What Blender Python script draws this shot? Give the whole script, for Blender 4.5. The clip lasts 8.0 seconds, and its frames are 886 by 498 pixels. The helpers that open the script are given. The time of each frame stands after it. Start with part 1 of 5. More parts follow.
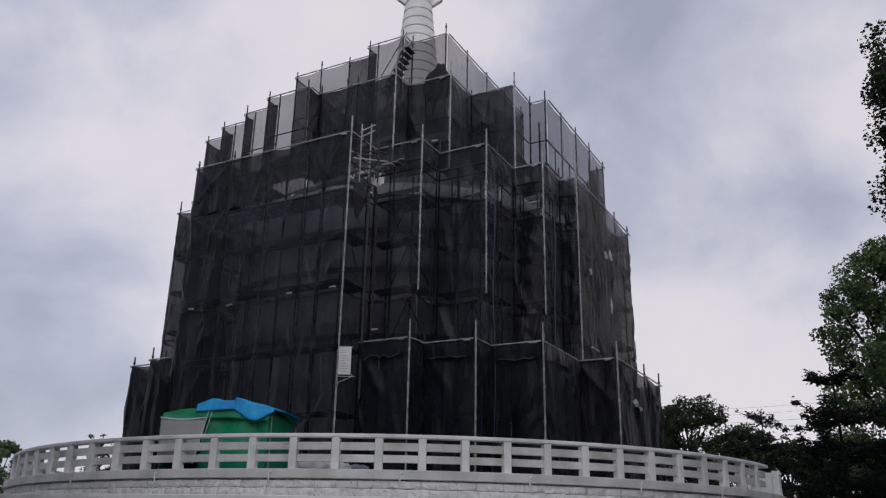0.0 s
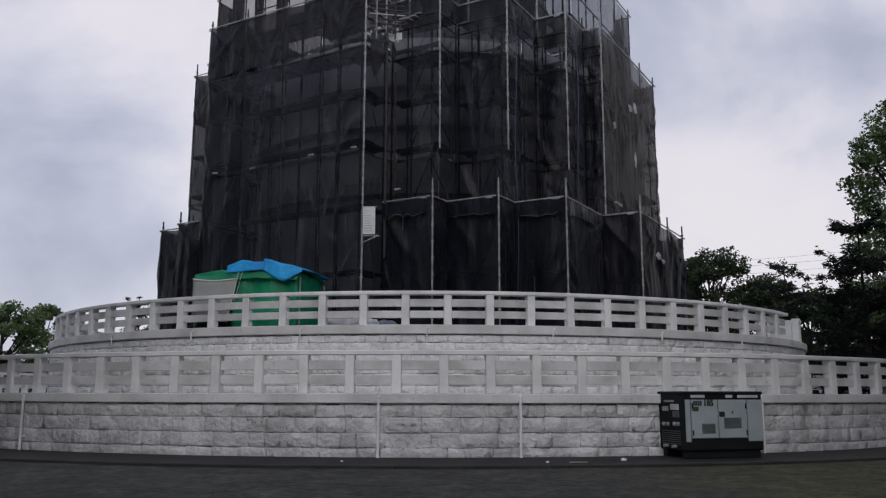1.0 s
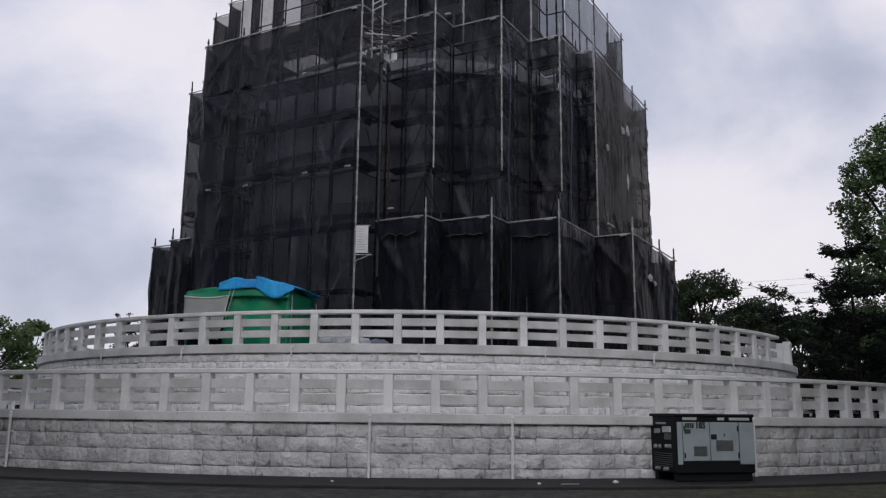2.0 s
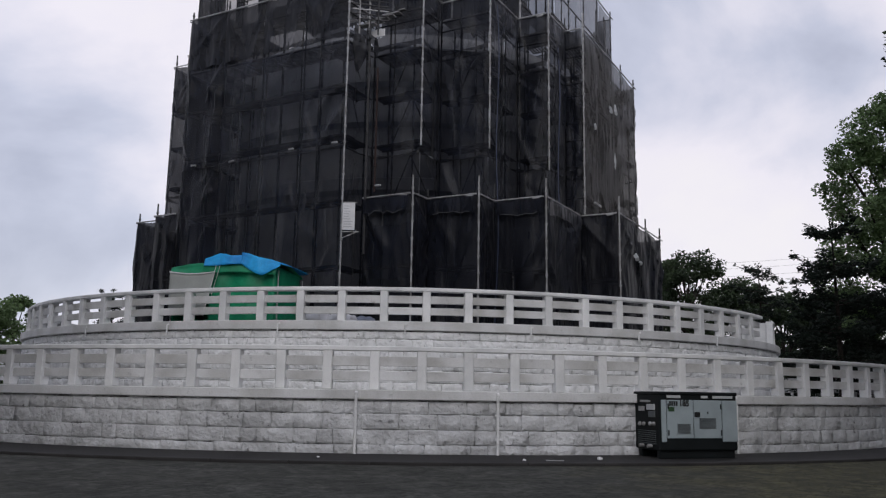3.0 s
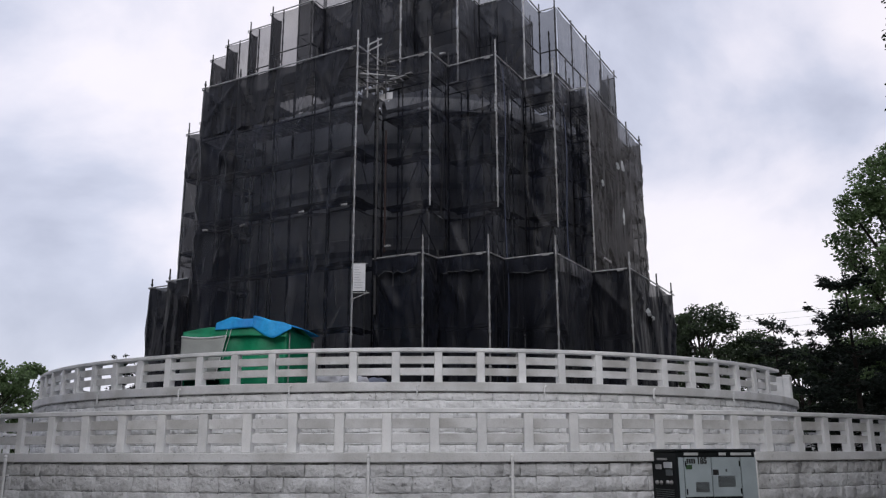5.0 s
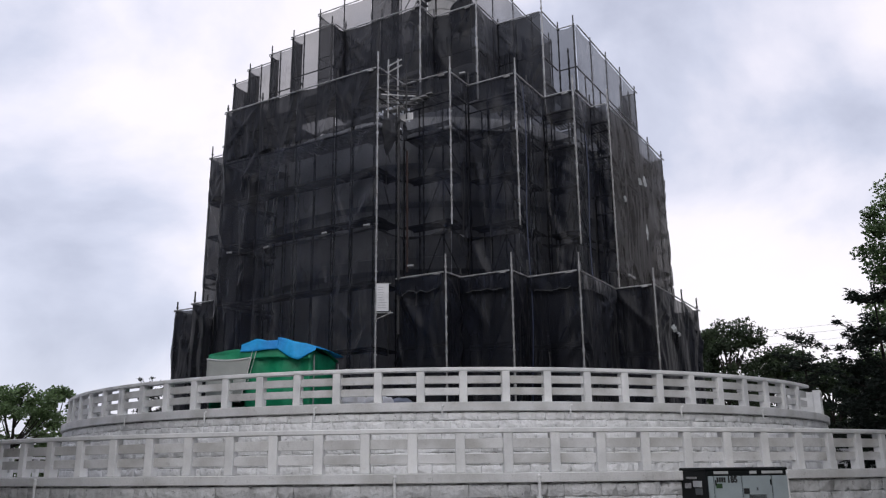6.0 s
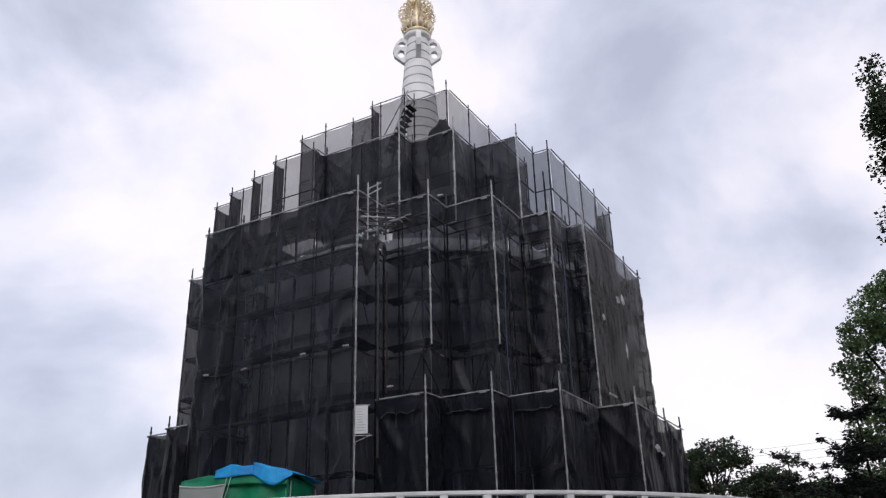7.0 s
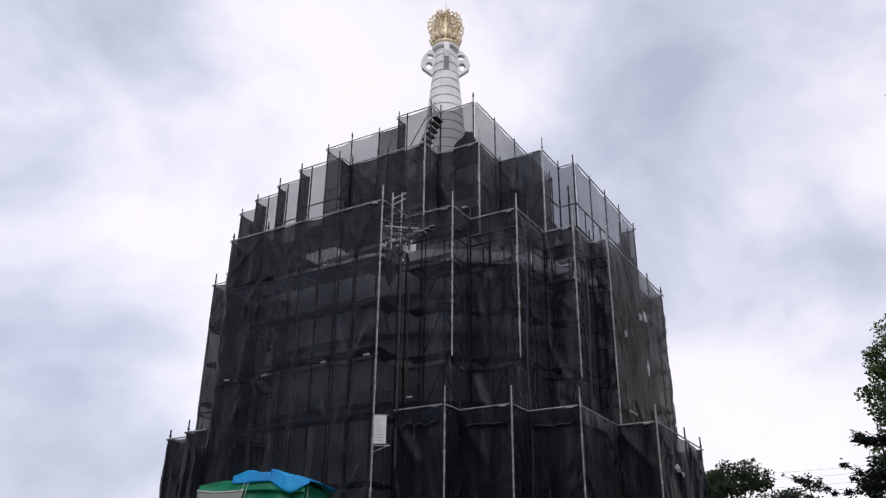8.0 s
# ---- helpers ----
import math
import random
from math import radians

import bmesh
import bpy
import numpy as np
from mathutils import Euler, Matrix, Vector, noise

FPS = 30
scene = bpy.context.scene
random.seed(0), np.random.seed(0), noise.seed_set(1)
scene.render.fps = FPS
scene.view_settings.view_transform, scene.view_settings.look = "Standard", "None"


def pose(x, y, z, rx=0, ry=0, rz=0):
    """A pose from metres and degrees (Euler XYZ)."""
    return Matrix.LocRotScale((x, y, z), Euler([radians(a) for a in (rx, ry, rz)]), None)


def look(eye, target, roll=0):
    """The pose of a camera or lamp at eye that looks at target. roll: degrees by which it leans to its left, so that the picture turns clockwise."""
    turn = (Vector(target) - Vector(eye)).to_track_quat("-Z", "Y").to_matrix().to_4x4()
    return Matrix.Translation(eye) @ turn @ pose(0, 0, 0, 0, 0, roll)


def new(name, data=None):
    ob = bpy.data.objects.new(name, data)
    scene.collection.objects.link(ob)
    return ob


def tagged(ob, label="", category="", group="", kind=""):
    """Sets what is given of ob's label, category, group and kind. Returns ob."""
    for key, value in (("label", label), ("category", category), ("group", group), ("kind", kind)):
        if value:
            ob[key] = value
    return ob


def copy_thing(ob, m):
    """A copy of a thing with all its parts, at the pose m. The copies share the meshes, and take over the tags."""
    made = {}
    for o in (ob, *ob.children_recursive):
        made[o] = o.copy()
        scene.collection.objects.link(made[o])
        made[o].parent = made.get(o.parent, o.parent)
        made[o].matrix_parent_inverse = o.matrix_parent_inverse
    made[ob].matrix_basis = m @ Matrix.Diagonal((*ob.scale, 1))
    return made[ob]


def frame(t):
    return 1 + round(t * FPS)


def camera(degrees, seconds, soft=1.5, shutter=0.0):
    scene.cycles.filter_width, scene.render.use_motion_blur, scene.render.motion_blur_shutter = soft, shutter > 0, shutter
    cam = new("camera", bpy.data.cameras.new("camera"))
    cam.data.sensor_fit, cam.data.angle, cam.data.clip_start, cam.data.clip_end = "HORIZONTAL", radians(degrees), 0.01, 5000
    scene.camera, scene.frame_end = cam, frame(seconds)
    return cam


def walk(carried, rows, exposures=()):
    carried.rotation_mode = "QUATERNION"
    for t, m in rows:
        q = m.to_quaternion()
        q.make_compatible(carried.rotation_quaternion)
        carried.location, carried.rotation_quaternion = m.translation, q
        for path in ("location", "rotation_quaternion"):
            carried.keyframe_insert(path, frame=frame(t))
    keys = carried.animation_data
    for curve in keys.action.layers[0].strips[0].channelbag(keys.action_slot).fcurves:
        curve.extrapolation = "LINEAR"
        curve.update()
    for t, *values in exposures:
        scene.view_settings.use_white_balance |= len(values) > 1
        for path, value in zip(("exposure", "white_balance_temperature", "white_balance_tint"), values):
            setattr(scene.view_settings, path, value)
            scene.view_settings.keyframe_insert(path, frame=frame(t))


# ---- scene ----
import functools
from math import cos, sin, pi, atan2, hypot

# ---- camera and its way: a phone held nearly still, tilting down and up ----
EYE = 1.14
cam = camera(55.57, 8.0, soft=1.25)
# seconds, x, y, z off the standpoint, turn to the left, tilt up, roll
ROWS = [
    (0.0, 0.013, -0.006, 0.018, -2.85, 19.34, -1.02),
    (0.5, -0.002, 0.014, 0.006, -2.33, 12.22, -0.65),
    (1.0, 0.029, 0.014, 0.011, -1.00, 9.72, -0.10),
    (1.5, 0.017, 0.010, -0.002, -0.91, 10.72, 0.68),
    (1.7, 0.003, 0.011, 0.014, -1.47, 11.45, 0.09),
    (2.8, -0.015, 0.024, -0.027, -1.50, 9.30, -1.75),
    (3.0, -0.032, 0.032, -0.012, -2.72, 9.62, -0.88),
    (3.5, -0.020, 0.034, -0.015, -2.83, 10.51, -0.85),
    (4.0, -0.012, 0.033, -0.014, -1.93, 11.62, 0.50),
    (4.2, -0.001, 0.001, 0.001, -1.67, 11.66, 0.26),
    (5.3, 0.003, -0.002, 0.002, -1.68, 13.99, 0.06),
    (5.5, 0.016, 0.008, 0.008, -0.80, 13.60, 0.14),
    (6.0, -0.011, -0.001, 0.030, -0.02, 14.83, 0.62),
    (6.5, -0.026, -0.040, 0.008, -0.04, 19.57, 0.37),
    (7.0, 0.021, -0.060, -0.023, -1.11, 23.02, 1.53),
    (7.5, 0.021, -0.049, -0.024, -0.15, 23.80, 0.91),
    (8.0, -0.016, -0.049, -0.017, -0.36, 23.82, -0.48),
]
EXPOSURES = [(0.0, -0.33), (0.5, -0.28), (1.0, -0.22), (1.7, -0.15), (3.0, -0.04), (4.0, 0.01), (5.5, 0.15), (6.5, 0.19), (8.0, 0.13)]
walk(cam, [(t, pose(x, y, EYE + z, 90 + tilt, roll, turn)) for t, x, y, z, turn, tilt, roll in ROWS], EXPOSURES)

# ---- world and light: an overcast afternoon ----
world = bpy.data.worlds.new("sky")
scene.world = world
world.use_nodes = True
wn, wl = world.node_tree.nodes, world.node_tree.links
wn.clear()
w_out = wn.new("ShaderNodeOutputWorld")
w_bg = wn.new("ShaderNodeBackground")
w_sky = wn.new("ShaderNodeTexSky")
w_sky.sky_type = "NISHITA"
w_sky.sun_disc = False
w_sky.sun_elevation, w_sky.sun_rotation = radians(42), radians(-60)
w_co = wn.new("ShaderNodeTexCoord")
w_map = wn.new("ShaderNodeMapping")
w_map.inputs["Scale"].default_value = (1.0, 1.0, 1.20)
w_map.inputs["Rotation"].default_value = (0.0, radians(4.5), 0.0)
w_map.inputs["Location"].default_value = (-4.498, -2.891, 3.947)
w_n1 = wn.new("ShaderNodeTexNoise")
w_n1.inputs["Scale"].default_value, w_n1.inputs["Detail"].default_value = 3.2, 8.0
w_n1.inputs["Roughness"].default_value, w_n1.inputs["Distortion"].default_value = 0.52, 0.25
# the cloud is brighter towards the horizon than overhead
w_dot = wn.new("ShaderNodeVectorMath")
w_dot.operation = "DOT_PRODUCT"
w_dot.inputs[1].default_value = (0.05, 0.02, -0.27)
w_sum = wn.new("ShaderNodeMath")
w_sum.operation = "ADD"
w_ramp = wn.new("ShaderNodeValToRGB")
cr = w_ramp.color_ramp
cr.elements[0].position, cr.elements[0].color = 0.20, (0.42, 0.44, 0.55, 1)
cr.elements[1].position, cr.elements[1].color = 0.60, (0.885, 0.845, 0.88, 1)
for at, col in ((0.31, (0.55, 0.57, 0.69, 1)), (0.40, (0.71, 0.70, 0.80, 1)), (0.49, (0.85, 0.81, 0.88, 1))):
    cr.elements.new(at).color = col
w_add = wn.new("ShaderNodeMix")
w_add.data_type, w_add.blend_type = "RGBA", "ADD"
w_add.inputs["Factor"].default_value = 0.012
wl.new(w_co.outputs["Generated"], w_map.inputs["Vector"])
wl.new(w_co.outputs["Generated"], w_dot.inputs[0])
wl.new(w_map.outputs["Vector"], w_n1.inputs["Vector"])
wl.new(w_n1.outputs["Fac"], w_sum.inputs[0])
wl.new(w_dot.outputs["Value"], w_sum.inputs[1])
wl.new(w_sum.outputs["Value"], w_ramp.inputs["Fac"])
wl.new(w_ramp.outputs["Color"], w_add.inputs["A"])
wl.new(w_sky.outputs["Color"], w_add.inputs["B"])
wl.new(w_add.outputs["Result"], w_bg.inputs["Color"])
w_bg.inputs["Strength"].default_value = 1.0
wl.new(w_bg.outputs["Background"], w_out.inputs["Surface"])

sun = new("sun", bpy.data.lights.new("sun", "SUN"))
sun.data.energy, sun.data.angle, sun.data.color = 0.9, radians(40), (1.0, 0.96, 0.92)
sun.matrix_world = look((-3, -12, 34), (0, 30, 4))


# ---- materials ----
def material(name, base, rough=0.7, metal=0.0, vary=0.25, scale=3.0, fine=40.0, bump=0.3, dist=0.01, tint=None, stain=0.0,
             per_piece=0.0, island=0.0, spec=0.5, chips=0.0):
    """A procedural surface: base colour with broad stains, fine grain and relief."""
    m = bpy.data.materials.new(name)
    m.use_nodes = True
    n, l = m.node_tree.nodes, m.node_tree.links
    p = n["Principled BSDF"]
    p.inputs["Roughness"].default_value, p.inputs["Metallic"].default_value = rough, metal
    p.inputs["Specular IOR Level"].default_value = spec
    geo = n.new("ShaderNodeNewGeometry")
    broad = n.new("ShaderNodeTexNoise")
    broad.inputs["Scale"].default_value, broad.inputs["Detail"].default_value = scale, 6.0
    grain = n.new("ShaderNodeTexNoise")
    grain.inputs["Scale"].default_value, grain.inputs["Detail"].default_value = fine, 4.0
    for q in (broad, grain):
        l.new(geo.outputs["Position"], q.inputs["Vector"])
    dark = tint or tuple(c * (1 - 2 * vary) for c in base)
    r1 = n.new("ShaderNodeValToRGB")
    r1.color_ramp.elements[0].position, r1.color_ramp.elements[0].color = 0.3 + 0.2 * stain, (*dark, 1)
    r1.color_ramp.elements[1].position, r1.color_ramp.elements[1].color = 0.6, (*base, 1)
    l.new(broad.outputs["Fac"], r1.inputs["Fac"])
    mul = n.new("ShaderNodeMix")
    mul.data_type, mul.blend_type = "RGBA", "MULTIPLY"
    mul.inputs["Factor"].default_value = min(1.0, vary * 2)
    r2 = n.new("ShaderNodeValToRGB")
    r2.color_ramp.elements[0].position, r2.color_ramp.elements[0].color = 0.3, (0.72, 0.72, 0.72, 1)
    r2.color_ramp.elements[1].position, r2.color_ramp.elements[1].color = 0.6, (1, 1, 1, 1)
    l.new(grain.outputs["Fac"], r2.inputs["Fac"])
    l.new(r1.outputs["Color"], mul.inputs["A"])
    l.new(r2.outputs["Color"], mul.inputs["B"])
    last = mul.outputs["Result"]
    if per_piece or island:
        hsv = n.new("ShaderNodeHueSaturation")
        mr = n.new("ShaderNodeMapRange")
        amount = per_piece or island
        mr.inputs["To Min"].default_value, mr.inputs["To Max"].default_value = 1 - amount, 1 + amount * 0.6
        if per_piece:
            l.new(n.new("ShaderNodeObjectInfo").outputs["Random"], mr.inputs["Value"])
        else:
            l.new(geo.outputs["Random Per Island"], mr.inputs["Value"])
        l.new(mr.outputs["Result"], hsv.inputs["Value"])
        l.new(last, hsv.inputs["Color"])
        last = hsv.outputs["Color"]
    if chips:
        # small dark flakes where the paint has come off
        pit = n.new("ShaderNodeTexNoise")
        pit.inputs["Scale"].default_value, pit.inputs["Detail"].default_value, pit.inputs["Roughness"].default_value = 7.0, 8.0, 0.7
        l.new(geo.outputs["Position"], pit.inputs["Vector"])
        r3 = n.new("ShaderNodeValToRGB")
        r3.color_ramp.elements[0].position, r3.color_ramp.elements[0].color = 0.60, (1, 1, 1, 1)
        r3.color_ramp.elements[1].position, r3.color_ramp.elements[1].color = 0.70, (1 - chips,) * 3 + (1,)
        l.new(pit.outputs["Fac"], r3.inputs["Fac"])
        m3 = n.new("ShaderNodeMix")
        m3.data_type, m3.blend_type = "RGBA", "MULTIPLY"
        m3.inputs["Factor"].default_value = 1.0
        l.new(last, m3.inputs["A"])
        l.new(r3.outputs["Color"], m3.inputs["B"])
        last = m3.outputs["Result"]
    l.new(last, p.inputs["Base Color"])
    if bump:
        b = n.new("ShaderNodeBump")
        b.inputs["Strength"].default_value, b.inputs["Distance"].default_value = bump, dist
        l.new(grain.outputs["Fac"], b.inputs["Height"])
        l.new(b.outputs["Normal"], p.inputs["Normal"])
    return m


def netting(name, base, open_share, rough=0.6, crumple=1.0, uneven=0.22):
    """Fine woven site netting: part threads, part air, creased and dusty, fold sheen painted in."""
    m = material(name, base, rough, vary=0.2, scale=0.6, fine=14.0, bump=0, spec=0.2)
    n, l = m.node_tree.nodes, m.node_tree.links
    p = n["Principled BSDF"]
    p.inputs["Sheen Weight"].default_value, p.inputs["Sheen Roughness"].default_value = 0.035 * crumple, 0.4
    clear = n.new("ShaderNodeBsdfTransparent")
    mix = n.new("ShaderNodeMixShader")
    geo = n.new("ShaderNodeNewGeometry")
    dust = n.new("ShaderNodeTexNoise")
    dust.inputs["Scale"].default_value, dust.inputs["Detail"].default_value = 0.55, 5.0
    l.new(geo.outputs["Position"], dust.inputs["Vector"])
    # thin pulled creases, slanting both ways and straight down, where the net lies double
    creases = None
    height = None
    for slant, size, thin in ((33, 1.5, 0.030), (-36, 1.25, 0.030), (4, 1.9, 0.024)):
        pull = n.new("ShaderNodeMapping")
        pull.inputs["Rotation"].default_value = (radians(slant * 0.4), radians(slant), 0)
        pull.inputs["Scale"].default_value = (size, size, size * 0.24)
        wave = n.new("ShaderNodeTexNoise")
        wave.inputs["Scale"].default_value, wave.inputs["Detail"].default_value, wave.inputs["Distortion"].default_value = 1.0, 2.5, 0.6
        mid = n.new("ShaderNodeMath")
        mid.operation = "SUBTRACT"
        mid.inputs[1].default_value = 0.5
        size_of = n.new("ShaderNodeMath")
        size_of.operation = "ABSOLUTE"
        ridge = n.new("ShaderNodeMapRange")
        ridge.inputs["From Min"].default_value, ridge.inputs["From Max"].default_value = 0.0, thin
        ridge.inputs["To Min"].default_value, ridge.inputs["To Max"].default_value = 1.0, 0.0
        l.new(geo.outputs["Position"], pull.inputs["Vector"])
        l.new(pull.outputs["Vector"], wave.inputs["Vector"])
        l.new(wave.outputs["Fac"], mid.inputs[0])
        l.new(mid.outputs["Value"], size_of.inputs[0])
        l.new(size_of.outputs["Value"], ridge.inputs["Value"])
        if creases is None:
            creases, height = ridge.outputs["Result"], wave.outputs["Fac"]
        else:
            for a, b in ((creases, ridge.outputs["Result"]), (height, wave.outputs["Fac"])):
                both = n.new("ShaderNodeMath")
                both.operation = "MAXIMUM" if a is creases else "ADD"
                l.new(a, both.inputs[0])
                l.new(b, both.inputs[1])
                if a is creases:
                    top = both.outputs["Value"]
                else:
                    height = both.outputs["Value"]
            creases = top
    # creases come and go in patches
    patch = n.new("ShaderNodeTexNoise")
    patch.inputs["Scale"].default_value, patch.inputs["Detail"].default_value = 0.9, 3.0
    l.new(geo.outputs["Position"], patch.inputs["Vector"])
    there = n.new("ShaderNodeMapRange")
    there.inputs["From Min"].default_value, there.inputs["From Max"].default_value = 0.42, 0.62
    l.new(patch.outputs["Fac"], there.inputs["Value"])
    fold = n.new("ShaderNodeMath")
    fold.operation = "MULTIPLY"
    l.new(creases, fold.inputs[0])
    l.new(there.outputs["Result"], fold.inputs[1])
    # share of air: uneven weave, less of it in the creases
    rng = n.new("ShaderNodeMapRange")
    rng.inputs["From Min"].default_value, rng.inputs["From Max"].default_value = 0.32, 0.68
    rng.inputs["To Min"].default_value, rng.inputs["To Max"].default_value = open_share * (1 - uneven), open_share * (1 + uneven)
    l.new(dust.outputs["Fac"], rng.inputs["Value"])
    less = n.new("ShaderNodeMath")
    less.operation = "MULTIPLY_ADD"
    less.inputs[1].default_value = -0.45 * open_share * crumple
    l.new(fold.outputs["Value"], less.inputs[0])
    l.new(rng.outputs["Result"], less.inputs[2])
    # sheen of the folds, painted as a paler base colour along the creases
    fold_sheen = n.new("ShaderNodeMapRange")
    fold_sheen.inputs["To Min"].default_value, fold_sheen.inputs["To Max"].default_value = 1.0, 1.0 + 0.8 * crumple
    l.new(fold.outputs["Value"], fold_sheen.inputs["Value"])
    hue = n.new("ShaderNodeHueSaturation")
    l.new(p.inputs["Base Color"].links[0].from_socket, hue.inputs["Color"])
    l.new(fold_sheen.outputs["Result"], hue.inputs["Value"])
    l.new(hue.outputs["Color"], p.inputs["Base Color"])
    bump = n.new("ShaderNodeBump")
    bump.inputs["Strength"].default_value, bump.inputs["Distance"].default_value = 0.5 * crumple, 0.22
    l.new(height, bump.inputs["Height"])
    l.new(bump.outputs["Normal"], p.inputs["Normal"])
    l.new(less.outputs["Value"], mix.inputs["Fac"])
    l.new(p.outputs["BSDF"], mix.inputs[1])
    l.new(clear.outputs["BSDF"], mix.inputs[2])
    l.new(mix.outputs["Shader"], n["Material Output"].inputs["Surface"])
    return m


def foliage(name, base, rough, **more):
    """Leaves, which let some light through."""
    m = material(name, base, rough, **more)
    n, l = m.node_tree.nodes, m.node_tree.links
    thin = n.new("ShaderNodeBsdfTranslucent")
    mix = n.new("ShaderNodeMixShader")
    mix.inputs["Fac"].default_value = 0.35
    l.new(n["Principled BSDF"].inputs["Base Color"].links[0].from_socket, thin.inputs["Color"])
    l.new(n["Principled BSDF"].outputs["BSDF"], mix.inputs[1])
    l.new(thin.outputs["BSDF"], mix.inputs[2])
    l.new(mix.outputs["Shader"], n["Material Output"].inputs["Surface"])
    return m


M_STONE = material("painted_stone", (0.875, 0.885, 0.89), 0.85, vary=0.16, scale=2.2, fine=9, bump=1.0, dist=0.06,
                   tint=(0.69, 0.70, 0.70), per_piece=0.04, chips=0.7)
M_RAIL = material("painted_concrete", (0.85, 0.855, 0.85), 0.75, vary=0.15, scale=1.6, fine=60, bump=0.2, dist=0.006,
                  tint=(0.63, 0.64, 0.64), per_piece=0.05, chips=0.15)
M_SLAB = material("greyer_painted_concrete", (0.74, 0.745, 0.745), 0.8, vary=0.2, scale=1.3, fine=50, bump=0.25, dist=0.008,
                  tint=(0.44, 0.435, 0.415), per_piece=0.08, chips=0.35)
M_COPING = material("coping_concrete", (0.73, 0.735, 0.735), 0.8, vary=0.22, scale=1.2, fine=50, bump=0.3, dist=0.008,
                    tint=(0.50, 0.50, 0.48), per_piece=0.02, chips=0.3)
M_STONE_LOW = material("stained_painted_stone", (0.68, 0.69, 0.70), 0.88, vary=0.22, scale=1.7, fine=10, bump=1.0, dist=0.06,
                       tint=(0.42, 0.425, 0.43), per_piece=0.05, chips=0.8)
M_JOINT = material("painted_mortar", (0.66, 0.655, 0.64), 0.95, vary=0.35, scale=3.5, fine=14, bump=0.8, dist=0.04, tint=(0.16, 0.155, 0.145), stain=0.4)
M_TERRACE = material("terrace_concrete", (0.27, 0.27, 0.27), 0.9, vary=0.25, scale=0.7, fine=30)
M_GROUND = material("gravelled_asphalt", (0.046, 0.048, 0.041), 0.95, vary=0.75, scale=0.9, fine=16, bump=1.0, dist=0.07,
                    tint=(0.024, 0.026, 0.020))


def add_moss(m):
    """Thin yellowish grass and moss over the gravel on the right-hand side of the yard."""
    n, l = m.node_tree.nodes, m.node_tree.links
    p = n["Principled BSDF"]
    under = p.inputs["Base Color"].links[0].from_socket
    geo = n.new("ShaderNodeNewGeometry")
    xyz = n.new("ShaderNodeSeparateXYZ")
    l.new(geo.outputs["Position"], xyz.inputs["Vector"])
    patch = n.new("ShaderNodeTexNoise")
    patch.inputs["Scale"].default_value, patch.inputs["Detail"].default_value = 0.9, 7.0
    l.new(geo.outputs["Position"], patch.inputs["Vector"])
    side = n.new("ShaderNodeMapRange")
    side.inputs["From Min"].default_value, side.inputs["From Max"].default_value = 0.5, 6.5
    side.inputs["To Min"].default_value, side.inputs["To Max"].default_value = -0.35, 0.45
    l.new(xyz.outputs["X"], side.inputs["Value"])
    both = n.new("ShaderNodeMath")
    both.operation = "ADD"
    l.new(side.outputs["Result"], both.inputs[0])
    l.new(patch.outputs["Fac"], both.inputs[1])
    ramp = n.new("ShaderNodeValToRGB")
    ramp.color_ramp.elements[0].position, ramp.color_ramp.elements[1].position = 0.4, 0.75
    l.new(both.outputs["Value"], ramp.inputs["Fac"])
    mix = n.new("ShaderNodeMix")
    mix.data_type = "RGBA"
    mix.inputs["B"].default_value = (0.044, 0.043, 0.021, 1)
    l.new(ramp.outputs["Color"], mix.inputs["Factor"])
    l.new(under, mix.inputs["A"])
    # loose gravel: stones paler and darker than one another
    pebble = n.new("ShaderNodeTexVoronoi")
    pebble.inputs["Scale"].default_value = 11.0
    drift = n.new("ShaderNodeTexNoise")
    drift.inputs["Scale"].default_value, drift.inputs["Detail"].default_value = 2.2, 8.0
    l.new(geo.outputs["Position"], pebble.inputs["Vector"])
    l.new(geo.outputs["Position"], drift.inputs["Vector"])
    shade = n.new("ShaderNodeMapRange")
    shade.inputs["To Min"].default_value, shade.inputs["To Max"].default_value = 0.55, 1.55
    grey = n.new("ShaderNodeSeparateXYZ")
    l.new(pebble.outputs["Color"], grey.inputs["Vector"])
    l.new(grey.outputs["X"], shade.inputs["Value"])
    wash = n.new("ShaderNodeMapRange")
    wash.inputs["From Min"].default_value, wash.inputs["From Max"].default_value = 0.35, 0.65
    wash.inputs["To Min"].default_value, wash.inputs["To Max"].default_value = 0.65, 1.35
    l.new(drift.outputs["Fac"], wash.inputs["Value"])
    times = n.new("ShaderNodeMath")
    times.operation = "MULTIPLY"
    l.new(shade.outputs["Result"], times.inputs[0])
    l.new(wash.outputs["Result"], times.inputs[1])
    hue = n.new("ShaderNodeHueSaturation")
    l.new(times.outputs["Value"], hue.inputs["Value"])
    l.new(mix.outputs["Result"], hue.inputs["Color"])
    l.new(hue.outputs["Color"], p.inputs["Base Color"])


add_moss(M_GROUND)
M_STRIP = material("damp_asphalt", (0.014, 0.013, 0.013), 0.8, vary=0.3, scale=0.9, fine=30, bump=0.4, dist=0.01)
M_KERB = material("kerb_concrete", (0.030, 0.028, 0.027), 0.9, vary=0.3, scale=1.5, fine=30)
M_GRASS = material("worn_grass", (0.075, 0.078, 0.032), 0.95, vary=0.3, scale=0.8, fine=18, bump=0.8, dist=0.03,
                   tint=(0.05, 0.048, 0.028), island=0.3)
M_NET = netting("black_netting", (0.0078, 0.0094, 0.0158), 0.215, 0.45)
M_NET_OPEN = netting("open_black_netting", (0.0095, 0.0116, 0.0200), 0.29, 0.42)
